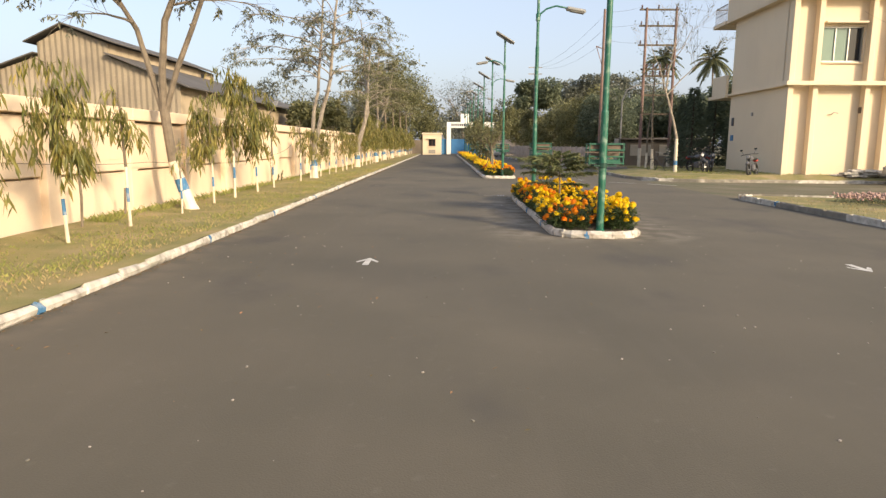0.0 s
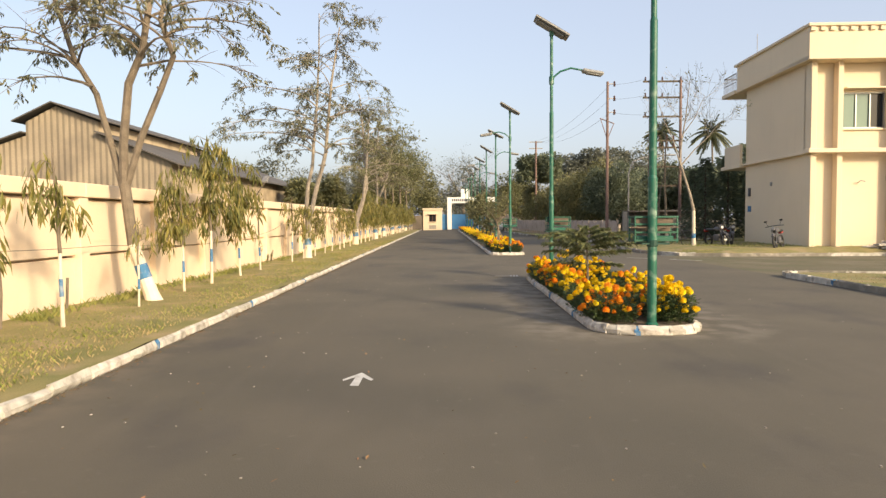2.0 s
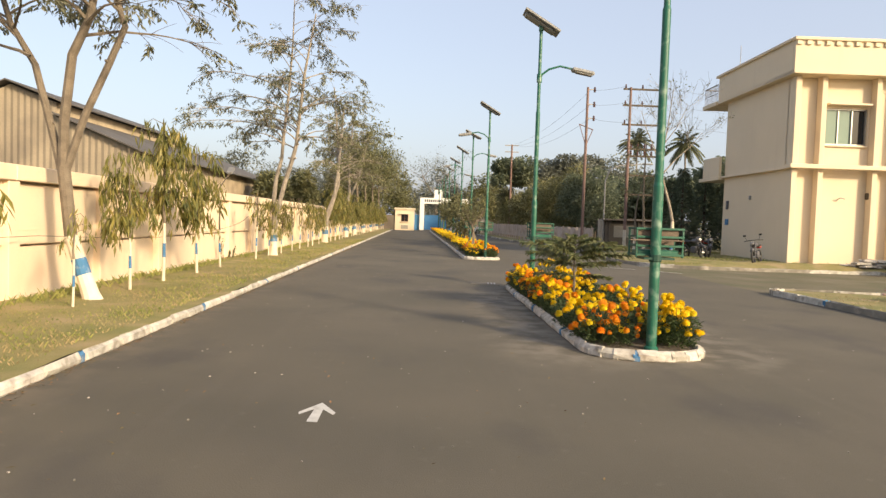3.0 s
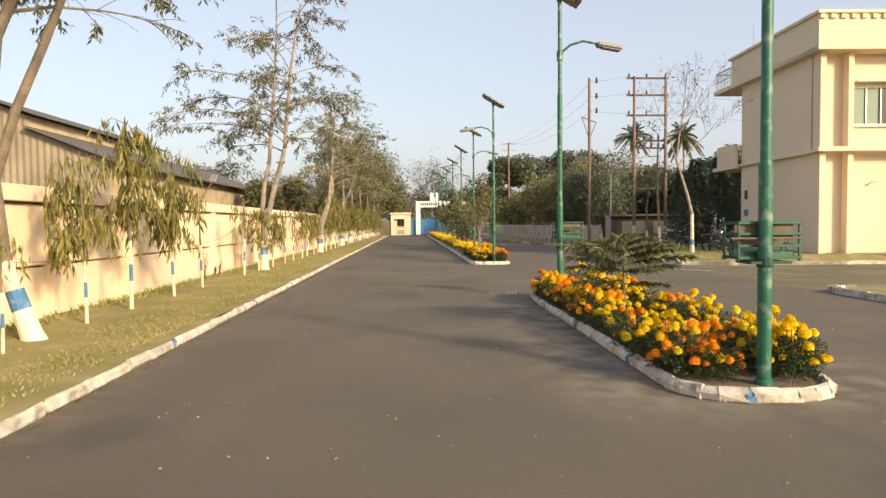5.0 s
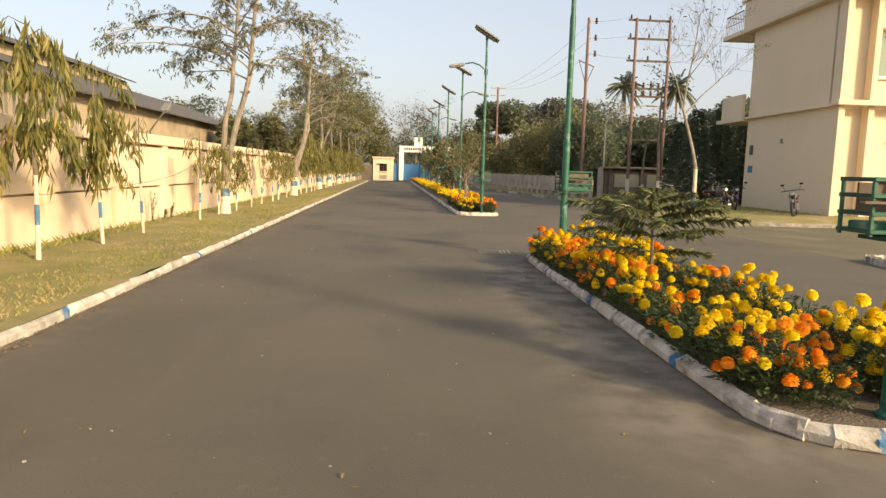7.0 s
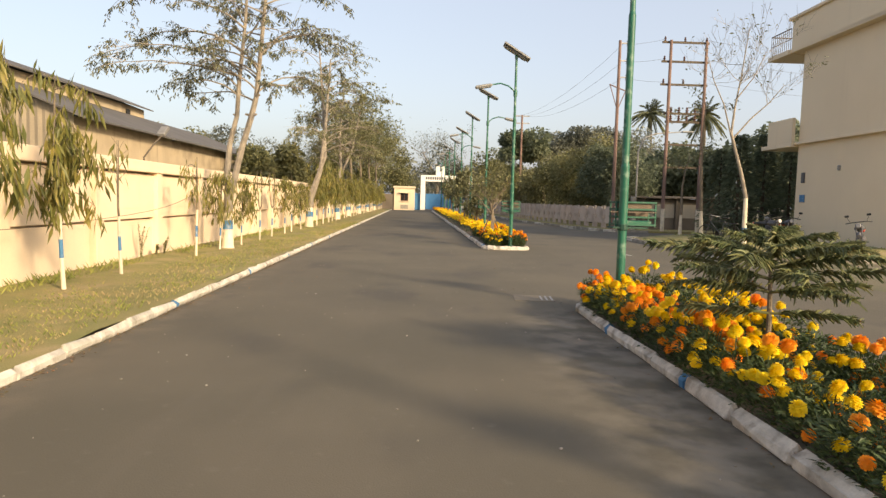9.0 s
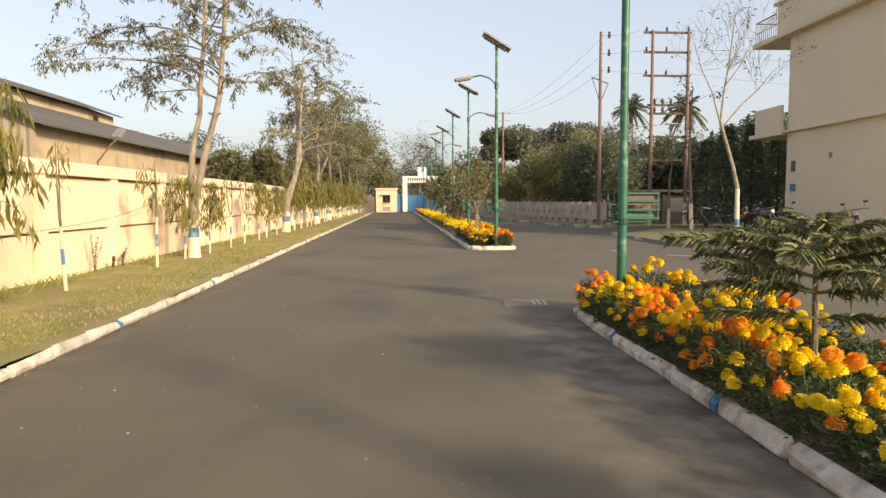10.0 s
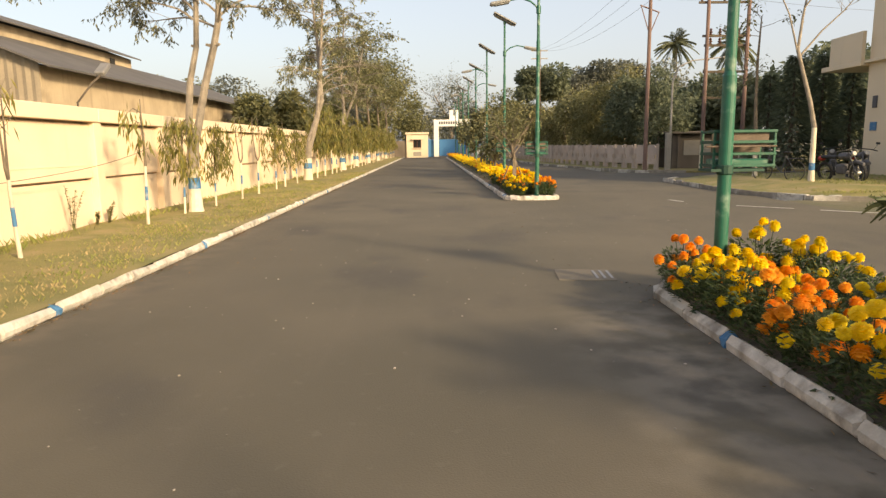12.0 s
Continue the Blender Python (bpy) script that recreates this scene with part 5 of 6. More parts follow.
# ---- vehicles ----
def car(at, paint, label, group=""):
    """A small hatchback, nose along +x."""
    root = thing("parked_car", label, "car", group, at=at)
    xs = [-1.85, -1.8, -1.2, -0.3, 0.5, 1.0, 1.7, 1.9]
    low = [0.35, 0.24, 0.22, 0.22, 0.22, 0.22, 0.26, 0.4]
    belt = [0.75, 0.92, 0.95, 0.94, 0.93, 0.9, 0.78, 0.6]
    wid = [0.68, 0.76, 0.81, 0.82, 0.82, 0.81, 0.75, 0.62]
    m = Mesh()
    for x, lo, be, w in zip(xs, low, belt, wid):
        m.v += [(x, -w * 0.92, lo), (x, -w, (lo + be) / 2), (x, -w * 0.94, be), (x, -w * 0.5, be + 0.04), (x, w * 0.5, be + 0.04), (x, w * 0.94, be), (x, w, (lo + be) / 2), (x, w * 0.92, lo)]
    for i in range(len(xs) - 1):
        for k in range(8):
            a, b = i * 8 + k, i * 8 + (k + 1) % 8
            m.f.append((a, a + 8, b + 8, b))
    m.f += [tuple(range(8)), tuple(range(56, 64))[::-1]]
    part("body", m, paint, root, smooth=True)
    c = Mesh()
    cx = [(-1.7, 0.93, 0.7), (-1.25, 1.4, 0.56), (-0.2, 1.5, 0.58), (0.35, 1.42, 0.56), (1.05, 0.93, 0.7)]
    for x, z, w in cx:
        c.v += [(x, -w, z), (x, w, z), (x, w if z < 1 else 0.72, 0.92), (x, -w if z < 1 else -0.72, 0.92)]
    for i in range(len(cx) - 1):
        for k in range(4):
            a, b = i * 4 + k, i * 4 + (k + 1) % 4
            c.f.append((a, a + 4, b + 4, b))
    part("cabin", c, DARKGLASS, root, "dark tinted cabin glass")
    part("roof_panel", Mesh().box(-0.45, 0, 1.485, 1.5, 1.1, 0.06, bev=0.03), paint, root)
    for px, pz, t in ((-0.35, 1.2, 0.0), (-1.45, 1.18, 0.5), (0.7, 1.18, -0.62)):
        for s in (-1, 1):
            part("pillar", Mesh().box(px, s * 0.65, pz, 0.07, 0.05, 0.56, m=Matrix.Rotation(t, 4, "Y") @ Matrix.Rotation(s * 0.25, 4, "X")), paint, root)
    for x in (-1.2, 1.2):
        for s in (-1, 1):
            w = part("wheel", Mesh().lathe([(0.3, -0.09), (0.31, -0.05), (0.31, 0.05), (0.3, 0.09)], 20), BLACK, root, at=pose(x, s * 0.74, 0.31, 90, 0, 0))
            part("rim", Mesh().lathe([(0.2, -0.095), (0.19, -0.06), (0.19, 0.06), (0.2, 0.095)], 14), ALU, w)
    for s in (-1, 1):
        part("headlight", Mesh().box(1.76, s * 0.55, 0.68, 0.2, 0.26, 0.12, bev=0.04), LAMPWHITE, root)
        part("tail_light", Mesh().box(-1.8, s * 0.62, 0.85, 0.1, 0.16, 0.22, bev=0.03), REDPLASTIC, root)
        part("mirror", Mesh().box(0.72, s * 0.9, 1.0, 0.12, 0.16, 0.11, bev=0.03), paint, root)
    part("bumper", Mesh().box(1.86, 0, 0.42, 0.14, 1.3, 0.2, bev=0.05), paint, root)
    part("grille", Mesh().box(1.9, 0, 0.58, 0.06, 0.7, 0.1, bev=0.02), INK, root)
    part("number_plate", Mesh().box(1.945, 0, 0.42, 0.012, 0.4, 0.1), GATEWHITE, root)
    return root


car(pose(19.75, 27.5, 0.0, 0, 0, 188), SILVER, "silver hatchback parked on the side drive")
car(pose(5.2, 84.0, 0.0, 0, 0, 30), WHITECAR, "white car parked far up the drive near the gate")


def motorbike(at, label):
    root = thing("motorbike", label, "motorbike", "motorbikes by the building", at=at)
    for y in (-0.62, 0.66):
        w = part("wheel", Mesh().ring(0, y, 0.31, 0.27, 0.045, 22, 6), BLACK, root)
        part("hub", Mesh().tube([(-0.06, y, 0.31), (0.06, y, 0.31)], 0.06, 8), ALU, w)
        part("spokes", Mesh().tube([(0, y - 0.25, 0.31), (0, y + 0.25, 0.31)], 0.008, 4).tube([(0, y, 0.06), (0, y, 0.56)], 0.008, 4), ALU, w)
    part("frame", Mesh().tube([(0, -0.62, 0.31), (0, -0.1, 0.35), (0, 0.3, 0.4), (0, 0.42, 0.82)], 0.03, 6), BLACK, root)
    for s in (-1, 1):
        part("fork", Mesh().tube([(s * 0.07, 0.66, 0.31), (s * 0.08, 0.4, 0.95)], 0.02, 6), INK, root)
    part("engine", Mesh().box(0, 0.08, 0.42, 0.26, 0.36, 0.3, bev=0.05), INK, root)
    part("fuel_tank", Mesh().box(0, 0.2, 0.82, 0.27, 0.46, 0.2, bev=0.08), INK, root)
    part("seat", Mesh().box(0, -0.36, 0.79, 0.24, 0.66, 0.1, bev=0.04), BLACK, root)
    part("tail", Mesh().box(0, -0.72, 0.74, 0.2, 0.22, 0.14, bev=0.05), REDPLASTIC, root)
    part("mudguard", Mesh().tube([(0, 0.4, 0.6), (0, 0.62, 0.66), (0, 0.88, 0.58)], 0.06, 6), INK, root)
    part("handlebar", Mesh().tube([(-0.36, 0.24, 1.0), (-0.16, 0.38, 1.02), (0.16, 0.38, 1.02), (0.36, 0.24, 1.0)], 0.016, 6), BLACK, root)
    part("headlamp", Mesh().lathe([(0.04, -0.06), (0.075, 0.0), (0.075, 0.05), (0.06, 0.06)], 12), STEEL, root, at=pose(0, 0.5, 0.9, -80, 0, 0))
    for s in (-1, 1):
        part("mirror", Mesh().tube([(s * 0.22, 0.34, 1.02), (s * 0.3, 0.34, 1.2)], 0.007, 4).box(s * 0.3, 0.34, 1.23, 0.12, 0.02, 0.07, bev=0.01), BLACK, root)
    return root


motorbike(pose(12.35, 33.5, 0.2, 0, 8, 192), "dark motorbike parked on its stand facing the drive")
motorbike(pose(13.1, 34.0, 0.2, 0, -7, 165), "black motorbike parked among others by the building")
motorbike(pose(14.0, 36.6, 0.22, 0, 8, 150), "black motorbike parked at the building's far corner")
motorbike(pose(13.75, 30.5, 0.17, 0, 9, 142), "dark motorbike leaning on its stand by the side wall")


def bicycle(at, label):
    root = thing("bicycle", label, "bicycle", "bicycles", at=at)
    for y in (-0.52, 0.52):
        w = part("wheel", Mesh().ring(0, y, 0.34, 0.32, 0.018, 24, 5), BLACK, root)
        sp = Mesh()
        for k in range(6):
            a = math.pi * k / 6
            sp.tube([(0, y - 0.31 * math.cos(a), 0.34 - 0.31 * math.sin(a)), (0, y + 0.31 * math.cos(a), 0.34 + 0.31 * math.sin(a))], 0.003, 3)
        part("spokes", sp, INK, w)
    part("frame", Mesh().tube([(0, -0.52, 0.34), (0, -0.1, 0.3), (0, 0.36, 0.78), (0, -0.2, 0.82), (0, -0.1, 0.3)], 0.018, 6).tube([(0, -0.52, 0.34), (0, -0.2, 0.82)], 0.014, 5), INK, root)
    part("fork", Mesh().tube([(0, 0.52, 0.34), (0, 0.36, 0.78), (0, 0.33, 0.98)], 0.016, 5), INK, root)
    part("saddle", Mesh().box(0, -0.24, 0.93, 0.15, 0.26, 0.07, bev=0.03), BLACK, root)
    part("handlebar", Mesh().tube([(-0.26, 0.16, 1.0), (-0.1, 0.33, 1.02), (0.1, 0.33, 1.02), (0.26, 0.16, 1.0)], 0.012, 5), ALU, root)
    part("carrier", Mesh().box(0, -0.52, 0.74, 0.16, 0.4, 0.02), INK, root)
    return root


bicycle(pose(10.7, 34.2, 0.2, 0, 6, 35), "dark bicycle parked under the trees")

# ---- round flower patch on the lawn ----
m, mp, r = Mesh(), Mesh(), random.Random(14)
for _ in range(120):
    a, q = r.uniform(0, 6.28), r.random() ** 0.5
    px, py = 11.6 + 1.5 * q * math.cos(a), 19.0 - 1.6 + 1.3 * q * math.sin(a)
    marigold_leaves(m, 0.2, 0.16, r, 26, px, py, 0.08)
    for _ in range(4):
        mp.lathe([(0.02, -0.02), (0.04, 0), (0.02, 0.03)], 6, px + r.gauss(0, 0.09), py + r.gauss(0, 0.09), 0.08 + r.uniform(0.14, 0.24))
solid("flower_patch_leaves", m, LEAF_DARK, "low leafy patch of bedding plants on the lawn", "bedding plants", kind="stuff")
solid("flower_patch_blooms", mp, PINKFLOWER, "pale pink blooms of the bedding patch", "flowers", kind="stuff")

# ---- power lines ----
def insulator(parent, x, y, z, s=1.0):
    part("insulator", Mesh().lathe([(0.02 * s, -0.12 * s), (0.07 * s, -0.1 * s), (0.03 * s, -0.05 * s), (0.08 * s, -0.02 * s), (0.03 * s, 0.04 * s), (0.06 * s, 0.07 * s), (0.02 * s, 0.13 * s)], 8), CERAMIC, parent, at=pose(x, y, z))


hf = thing("double_power_pole", "double rust-red power pole with steel crossarms and insulators", "power pole", at=pose(12.98, 46.0, 0.05))
for dx in (0, 1.97):
    part("pole", Mesh().tube([(dx, 0, 1.3), (dx, 0, 10.5)], [0.11, 0.08], 8), RUSTPOLE, hf)
    part("pole_foot", Mesh().tube([(dx, 0, 0), (dx, 0, 1.3)], [0.115, 0.112], 8), WHITEWASH, hf, "whitewashed pole foot")
for zz, x0, x1 in ((10.4, -0.45, 2.15), (9.36, -0.45, 2.15), (8.12, -0.45, 2.15), (6.55, -0.2, 2.15), (6.1, -0.1, 2.07), (4.85, -0.1, 2.07), (3.6, -0.1, 2.07)):
    arm = part("crossarm", Mesh().box((x0 + x1) / 2, 0.1, zz, x1 - x0, 0.08, 0.11), BARKDARK, hf)
    if zz > 7:
        for x in (x0 + 0.15, 0.8, x1 - 0.15):
            insulator(arm, x, 0.1, zz + 0.18)
    elif zz > 5.8:
        for k in range(4):
            insulator(arm, 0.2 + 0.45 * k, 0.1, zz + 0.2, 1.3)
ep = thing("power_pole", "single rust-red power pole with insulators and stay arms", "power pole", at=pose(10.31, 46.5, 0.05))
part("pole", Mesh().tube([(0, 0, 0), (0, 0, 10.5)], [0.11, 0.08], 8), RUSTPOLE, ep)
for zz in (10.35, 9.4, 8.5):
    arm = part("side_arm", Mesh().box(0.2, 0, zz, 0.4, 0.06, 0.06), STEEL, ep)
    insulator(arm, 0.45, 0, zz, 1.4)
part("stay_arm", Mesh().tube([(-0.5, 0, 8.1), (0.45, 0, 7.75)], 0.035, 5).tube([(-0.45, 0, 8.05), (0, 0, 6.7)], 0.025, 5).tube([(0.42, 0, 7.75), (0, 0, 6.7)], 0.025, 5), RUSTPOLE, ep)
fp = thing("power_pole", "distant power pole with a platform crossarm", "power pole", at=pose(9.3, 75.0, 0.05))
part("pole", Mesh().tube([(0, 0, 0), (0, 0, 10.0)], [0.13, 0.1], 7), RUSTPOLE, fp)
for zz in (9.9, 9.2):
    part("crossarm", Mesh().box(0, 0, zz, 1.5, 0.1, 0.1), STEEL, fp)


def wire(a, b, sag=0.5, r=0.008):
    a, b = Vector(a), Vector(b)
    m = Mesh().tube([a.lerp(b, i / 10) - Vector((0, 0, sag * 4 * (i / 10) * (1 - i / 10))) for i in range(11)], r, 3, cap=False)
    solid("power_wire", m, STEEL, "thin overhead power wire between poles", "power wire", "overhead wires")


for k, zz in enumerate((10.35, 9.4, 8.5)):
    far = (10.6, 9.55, 8.3)[k]
    wire((10.76, 46.5, zz), (12.65, 46.1, far), 0.05)
    wire((10.46, 46.5, zz), (9.0 + 0.4 * k, 75, 9.95), 0.7)
    wire((15.0, 46.1, far), (40, 50, far + 0.6), 0.7)
gl = thing("curved_lamp", "old thin grey lamp pole with a long curved arm", "street lamp", at=pose(12.3, 48.6, 0.05))
part("pole", Mesh().tube([(0, 0, 0), (0, 0, 4.6), (0.3, 0, 5.4), (1.0, 0, 5.7), (2.6, 0, 5.85)], [0.06, 0.05, 0.04, 0.035, 0.03], 6), STEEL, gl)
part("lamp_head", Mesh().box(2.9, 0, 5.85, 0.7, 0.2, 0.1, bev=0.03), LAMPWHITE, gl)

# ---- trees on the plot ----
big_tree("bare_tree", "slender bare tree with a whitewashed lower trunk on the plot", (11.0, 32.8, 0.12), [
    [((-0.68, 0, 3.95), 0.045), ((-0.6, 0, 4.9), 0.036), ((-0.4, 0.1, 5.9), 0.025), ((-0.25, 0, 7.6), 0.012)],
    [((-0.62, 0, 3.8), 0.034), ((0.05, 0.1, 4.55), 0.024), ((0.65, 0.1, 5.1), 0.018), ((1.1, 0, 5.7), 0.01)],
    [((-0.7, 0, 4.0), 0.03), ((-1.0, 0, 5.0), 0.022), ((-1.35, 0.1, 5.8), 0.016), ((-1.65, 0, 6.6), 0.009)],
    [((-0.55, 0, 5.2), 0.024), ((-0.1, -0.2, 5.9), 0.016), ((0.35, -0.2, 6.9), 0.008)]],
    301, [((0, 0, -0.05), 0.09), ((-0.02, 0, 1.75), 0.07), ((-0.2, 0, 2.5), 0.062), ((-0.68, 0, 4.0), 0.05)], 170, 0.14, LEAF_OLIVE, depth=2, kids=3, blen=1.0, group="trees on the plot", spread=0.08, nbr=9, bark=BARKGREY, band=(0.3, 0.42))
big_tree("slim_tree", "slim grey tree with a whitewashed foot and few leaves", (10.8, 36.0, 0.25), [
    [((-0.08, 0, 2.6), 0.05), ((-0.1, 0, 4.0), 0.045), ((-0.05, 0, 5.4), 0.02)]],
    302, [((0.05, 0, -0.05), 0.08), ((0.0, 0, 1.1), 0.065), ((-0.08, 0, 2.7), 0.055)], 160, 0.16, LEAF_OLIVE, depth=1, kids=2, blen=0.7, group="trees on the plot", spread=0.15, nbr=5, band=(0.7, 0.7))
big_tree("slim_tree", "short grey slim tree with a whitewashed foot", (12.0, 41.0, 0.2), [
    [((0, 0, 2.2), 0.045), ((0.1, 0, 3.0), 0.03), ((0.3, 0, 3.8), 0.012)]],
    304, [((0, 0, -0.05), 0.075), ((0.0, 0, 0.9), 0.06), ((0, 0, 2.3), 0.05)], 420, 0.16, LEAF_OLIVE, depth=1, kids=3, blen=0.9, group="trees on the plot", spread=0.2, nbr=6, band=(0.7, 0.7))
big_tree("corner_shrub", "bare twiggy tree beside the building front", (18.6, 24.6, 0.0), [
    [((0, 0, 1.2), 0.035), ((-0.3, 0, 2.4), 0.025), ((-0.7, 0, 3.4), 0.018), ((-0.9, 0, 5.0), 0.008)],
    [((0, 0, 1.2), 0.035), ((0.4, 0.2, 3.0), 0.02), ((0.2, 0, 5.0), 0.008)]],
    303, [((0, 0, -0.05), 0.06), ((0.0, 0, 0.6), 0.05), ((0, 0, 1.3), 0.045)], 60, 0.12, LEAF_OLIVE, depth=2, kids=3, blen=1.3, group="trees on the plot", spread=0.1, paint=False, nbr=7, bark=BARKDARK)
bt = thing("bed_tree", "small twiggy tree with thin brownish leaves staked in the long bed", "tree", at=pose(2.1, 33.6, 0.08))
r = random.Random(44)
m, tips = Mesh(), []
m.tube([(0, 0, 0), (0.05, 0, 0.8), (-0.05, 0, 1.4)], [0.07, 0.06, 0.05], 7)
for k in range(12):
    a = r.uniform(0, 6.28)
    grow(m, tips, (0, 0, r.uniform(0.9, 1.5)), (math.cos(a), math.sin(a), 1.3), 1.0, 0.025, 1, r)
part("trunk", m, BARK, bt)
for a in (0.4, 2.5, 4.6):
    part("prop", Mesh().tube([(0.5 * math.cos(a), 0.5 * math.sin(a), 0), (0, 0, 1.1)], 0.02, 5), BARK, bt)
lf = Mesh()
leaves(lf, tips, 1500, 0.12, r, 0.18)
part("crown", lf, LEAF_OLIVE, bt)
for x, y, h, n in ((2.3, 42.5, 2.6, 900), (2.2, 50, 3.4, 1200), (2.3, 58, 3.6, 1200), (2.2, 68, 4.0, 1200)):
    sb = thing("bed_shrub", "rounded dull green shrub in the long bed", "shrub", "shrubs in the long bed", at=pose(x, y, 0.08))
    r = random.Random(int(y))
    part("trunk", Mesh().tube([(0, 0, 0), (0.05, 0, h * 0.5), (0, 0, h * 0.8)], [0.06, 0.05, 0.02], 6), BARK, sb)
    lf = Mesh()
    clumps(lf, (0, 0, h * 0.62), (0.75, 0.9, h * 0.36), n, 0.2, r)
    part("crown", lf, LEAF_TREE, sb)


def palm(x, y, h, seed, k_=1.0):
    r = random.Random(seed)
    root = thing("palm_tree", "tall coconut palm with ragged drooping fronds", "palm", "palms behind the plot", at=pose(x, y, 0))
    part("trunk", Mesh().tube([(0, 0, 0), (0.2, 0, h * 0.4), (0.15, 0, h * 0.75), (0, 0, h)], [0.2, 0.16, 0.13, 0.14], 8), BARK, root)
    for k in range(40):
        a = 2.4 * k
        el = r.uniform(-0.95, 1.4)
        L = r.uniform(2.0, 2.6) * k_
        m = Mesh()
        pts = []
        for i in range(8):
            t = i / 7
            pts.append(Vector((math.cos(a) * L * t * math.cos(el), math.sin(a) * L * t * math.cos(el), h + L * (math.sin(el) * t - (0.2 + 0.28 * math.cos(el)) * t * t))))
        m.tube(pts, [0.03 * (1 - 0.8 * i / 7) for i in range(8)], 3, cap=False)
        side = Vector((-math.sin(a), math.cos(a), 0))
        for j in range(26):
            t = 0.12 + 0.88 * j / 25
            i = min(int(t * 7), 6)
            p = pts[i].lerp(pts[i + 1], t * 7 - i)
            for s in (-1, 1):
                m.leaf(p, side * s * 0.7 + (pts[i + 1] - pts[i]).normalized() * 0.6 + Vector((0, 0, -r.uniform(0.3, 0.9))), 0.55 * k_ * (1.1 - 0.6 * t), 0.13 * k_)
        part("frond", m, LEAF_FROND, root)
    return root


palm(34.4, 110.0, 15.6, 1, 1.3)
palm(38.4, 100.0, 14.3, 2, 1.35)


def cypress(x, y, h, seed):
    r = random.Random(seed)
    root = thing("cypress", "narrow dark evergreen tree", "conifer", "evergreens beside the building", at=pose(x, y, 0.05))
    part("trunk", Mesh().tube([(0, 0, 0), (0, 0, h)], [0.1, 0.02], 6), BARKDARK, root)
    lf = Mesh()
    for _ in range(1500):
        t = r.random() ** 1.3
        q = (0.95 * (1 - t) + 0.08) * r.uniform(0.4, 1.05)
        a = r.uniform(0, 6.28)
        lf.leaf((q * math.cos(a), q * math.sin(a), 0.4 + t * (h - 0.3)), (math.cos(a), math.sin(a), r.uniform(-0.8, 0.4)), 0.34, 0.12)
    part("crown", lf, LEAF_CYPRESS, root)


for x, y, h, s in ((14.6, 40.8, 4.8, 1), (16.2, 41.5, 5.0, 2), (17.8, 42.0, 4.6, 3), (15.2, 44.0, 4.4, 4)):
    cypress(x, y, h, s)


# ---- hedge of trees and fence on the far side ----
def leafy(name, label, x, y, rad, zc, n, leaf, material, seed, group="", lumps=10, trunk=True):
    r = random.Random(seed)
    root = thing(name, label, "tree", group, at=pose(x, y, 0))
    if trunk:
        part("trunk", Mesh().tube([(0, 0, -0.05), (0.1, 0, zc * 0.5), (0, 0, zc)], [0.2, 0.16, 0.08], 7), BARKDARK, root)
    lf = Mesh()
    clumps(lf, (0, 0, zc), rad, n, leaf, r, lumps)
    part("crown", lf, material, root)
    return root


HEDGE = "dense dark green tree overhanging the low fence"
for i, (x, y, rx, rz, zc, mt) in enumerate(((12.8, 51.5, 1.9, 2.4, 3.0, LEAF_DARK), (12.6, 54.5, 2.0, 2.5, 3.4, LEAF_DARK), (12.2, 58, 2.1, 2.6, 3.4, LEAF_OLIVE), (11.6, 62, 2.1, 2.5, 3.2, LEAF_OLIVE), (11.4, 66, 2.2, 2.4, 3.2, LEAF_OLIVE), (10.8, 70.5, 2.3, 2.5, 3.1, LEAF_TREE), (10.5, 75, 2.4, 2.7, 3.1, LEAF_OLIVE), (10.0, 80, 2.5, 2.8, 3.2, LEAF_TREE), (9.6, 86, 2.6, 2.8, 3.2, LEAF_OLIVE))):
    leafy("hedge_tree", HEDGE, x, y, (rx, 2.3, rz), zc, 8000, 0.2, mt, 400 + i, "trees behind the fence")
# crowns beyond 84 m take the leaf colour with haze in it
for i, (x, y, rx, zc, rz) in enumerate(((9.6, 77, 2.6, 7.2, 1.9), (16.5, 86, 5.0, 7.6, 2.8), (24, 92, 6, 7.2, 3.4), (34, 112, 8, 6.5, 4.0), (18, 72, 3.6, 4.6, 2.6), (25, 88, 5, 5.0, 3.4), (18, 56, 3.2, 3.6, 2.6), (22, 50, 3.5, 3.8, 2.8))):
    leafy("shade_tree", "broad dark-crowned tree behind the fence", x, y, (rx, 4.0, rz), zc, 9000, 0.36, LEAF_HAZED if y > 84 else LEAF_DARK, 430 + i, "big trees beyond the fence", 16)

fence = thing("fence", "low faded concrete fence of slotted panels and posts", "fence", kind="structure")
fp_ = Mesh()
for zz, hh, ww in ((0.42, 0.26, 0.98), (0.96, 0.36, 0.98), (0.67, 0.26, 0.68)):
    fp_.box(0, 0, zz, ww, 0.07, hh, bev=0.01)
for k in (-0.36, 0.36):
    fp_.box(k, 0, 0.14, 0.12, 0.065, 0.34)
fp_.add([(-0.4, -0.03, 1.12), (0.4, -0.03, 1.12), (0.25, -0.03, 1.3), (-0.25, -0.03, 1.3), (-0.4, 0.03, 1.12), (0.4, 0.03, 1.12), (0.25, 0.03, 1.3), (-0.25, 0.03, 1.3)], [(0, 1, 2, 3), (7, 6, 5, 4), (3, 2, 6, 7), (0, 3, 7, 4), (1, 5, 6, 2)])
fpan = fp_.data("fence_panel", FENCEPINK)
fpost = Mesh().box(0, 0, 0.66, 0.13, 0.13, 1.36, bev=0.015).data("fence_post", FENCEPINK)
line = [Vector((11.2, 47.3, 0.08)), Vector((9.7, 54, 0.08)), Vector((8.5, 63, 0.08)), Vector((8.0, 78, 0.08)), Vector((7.8, 95, 0.08))]
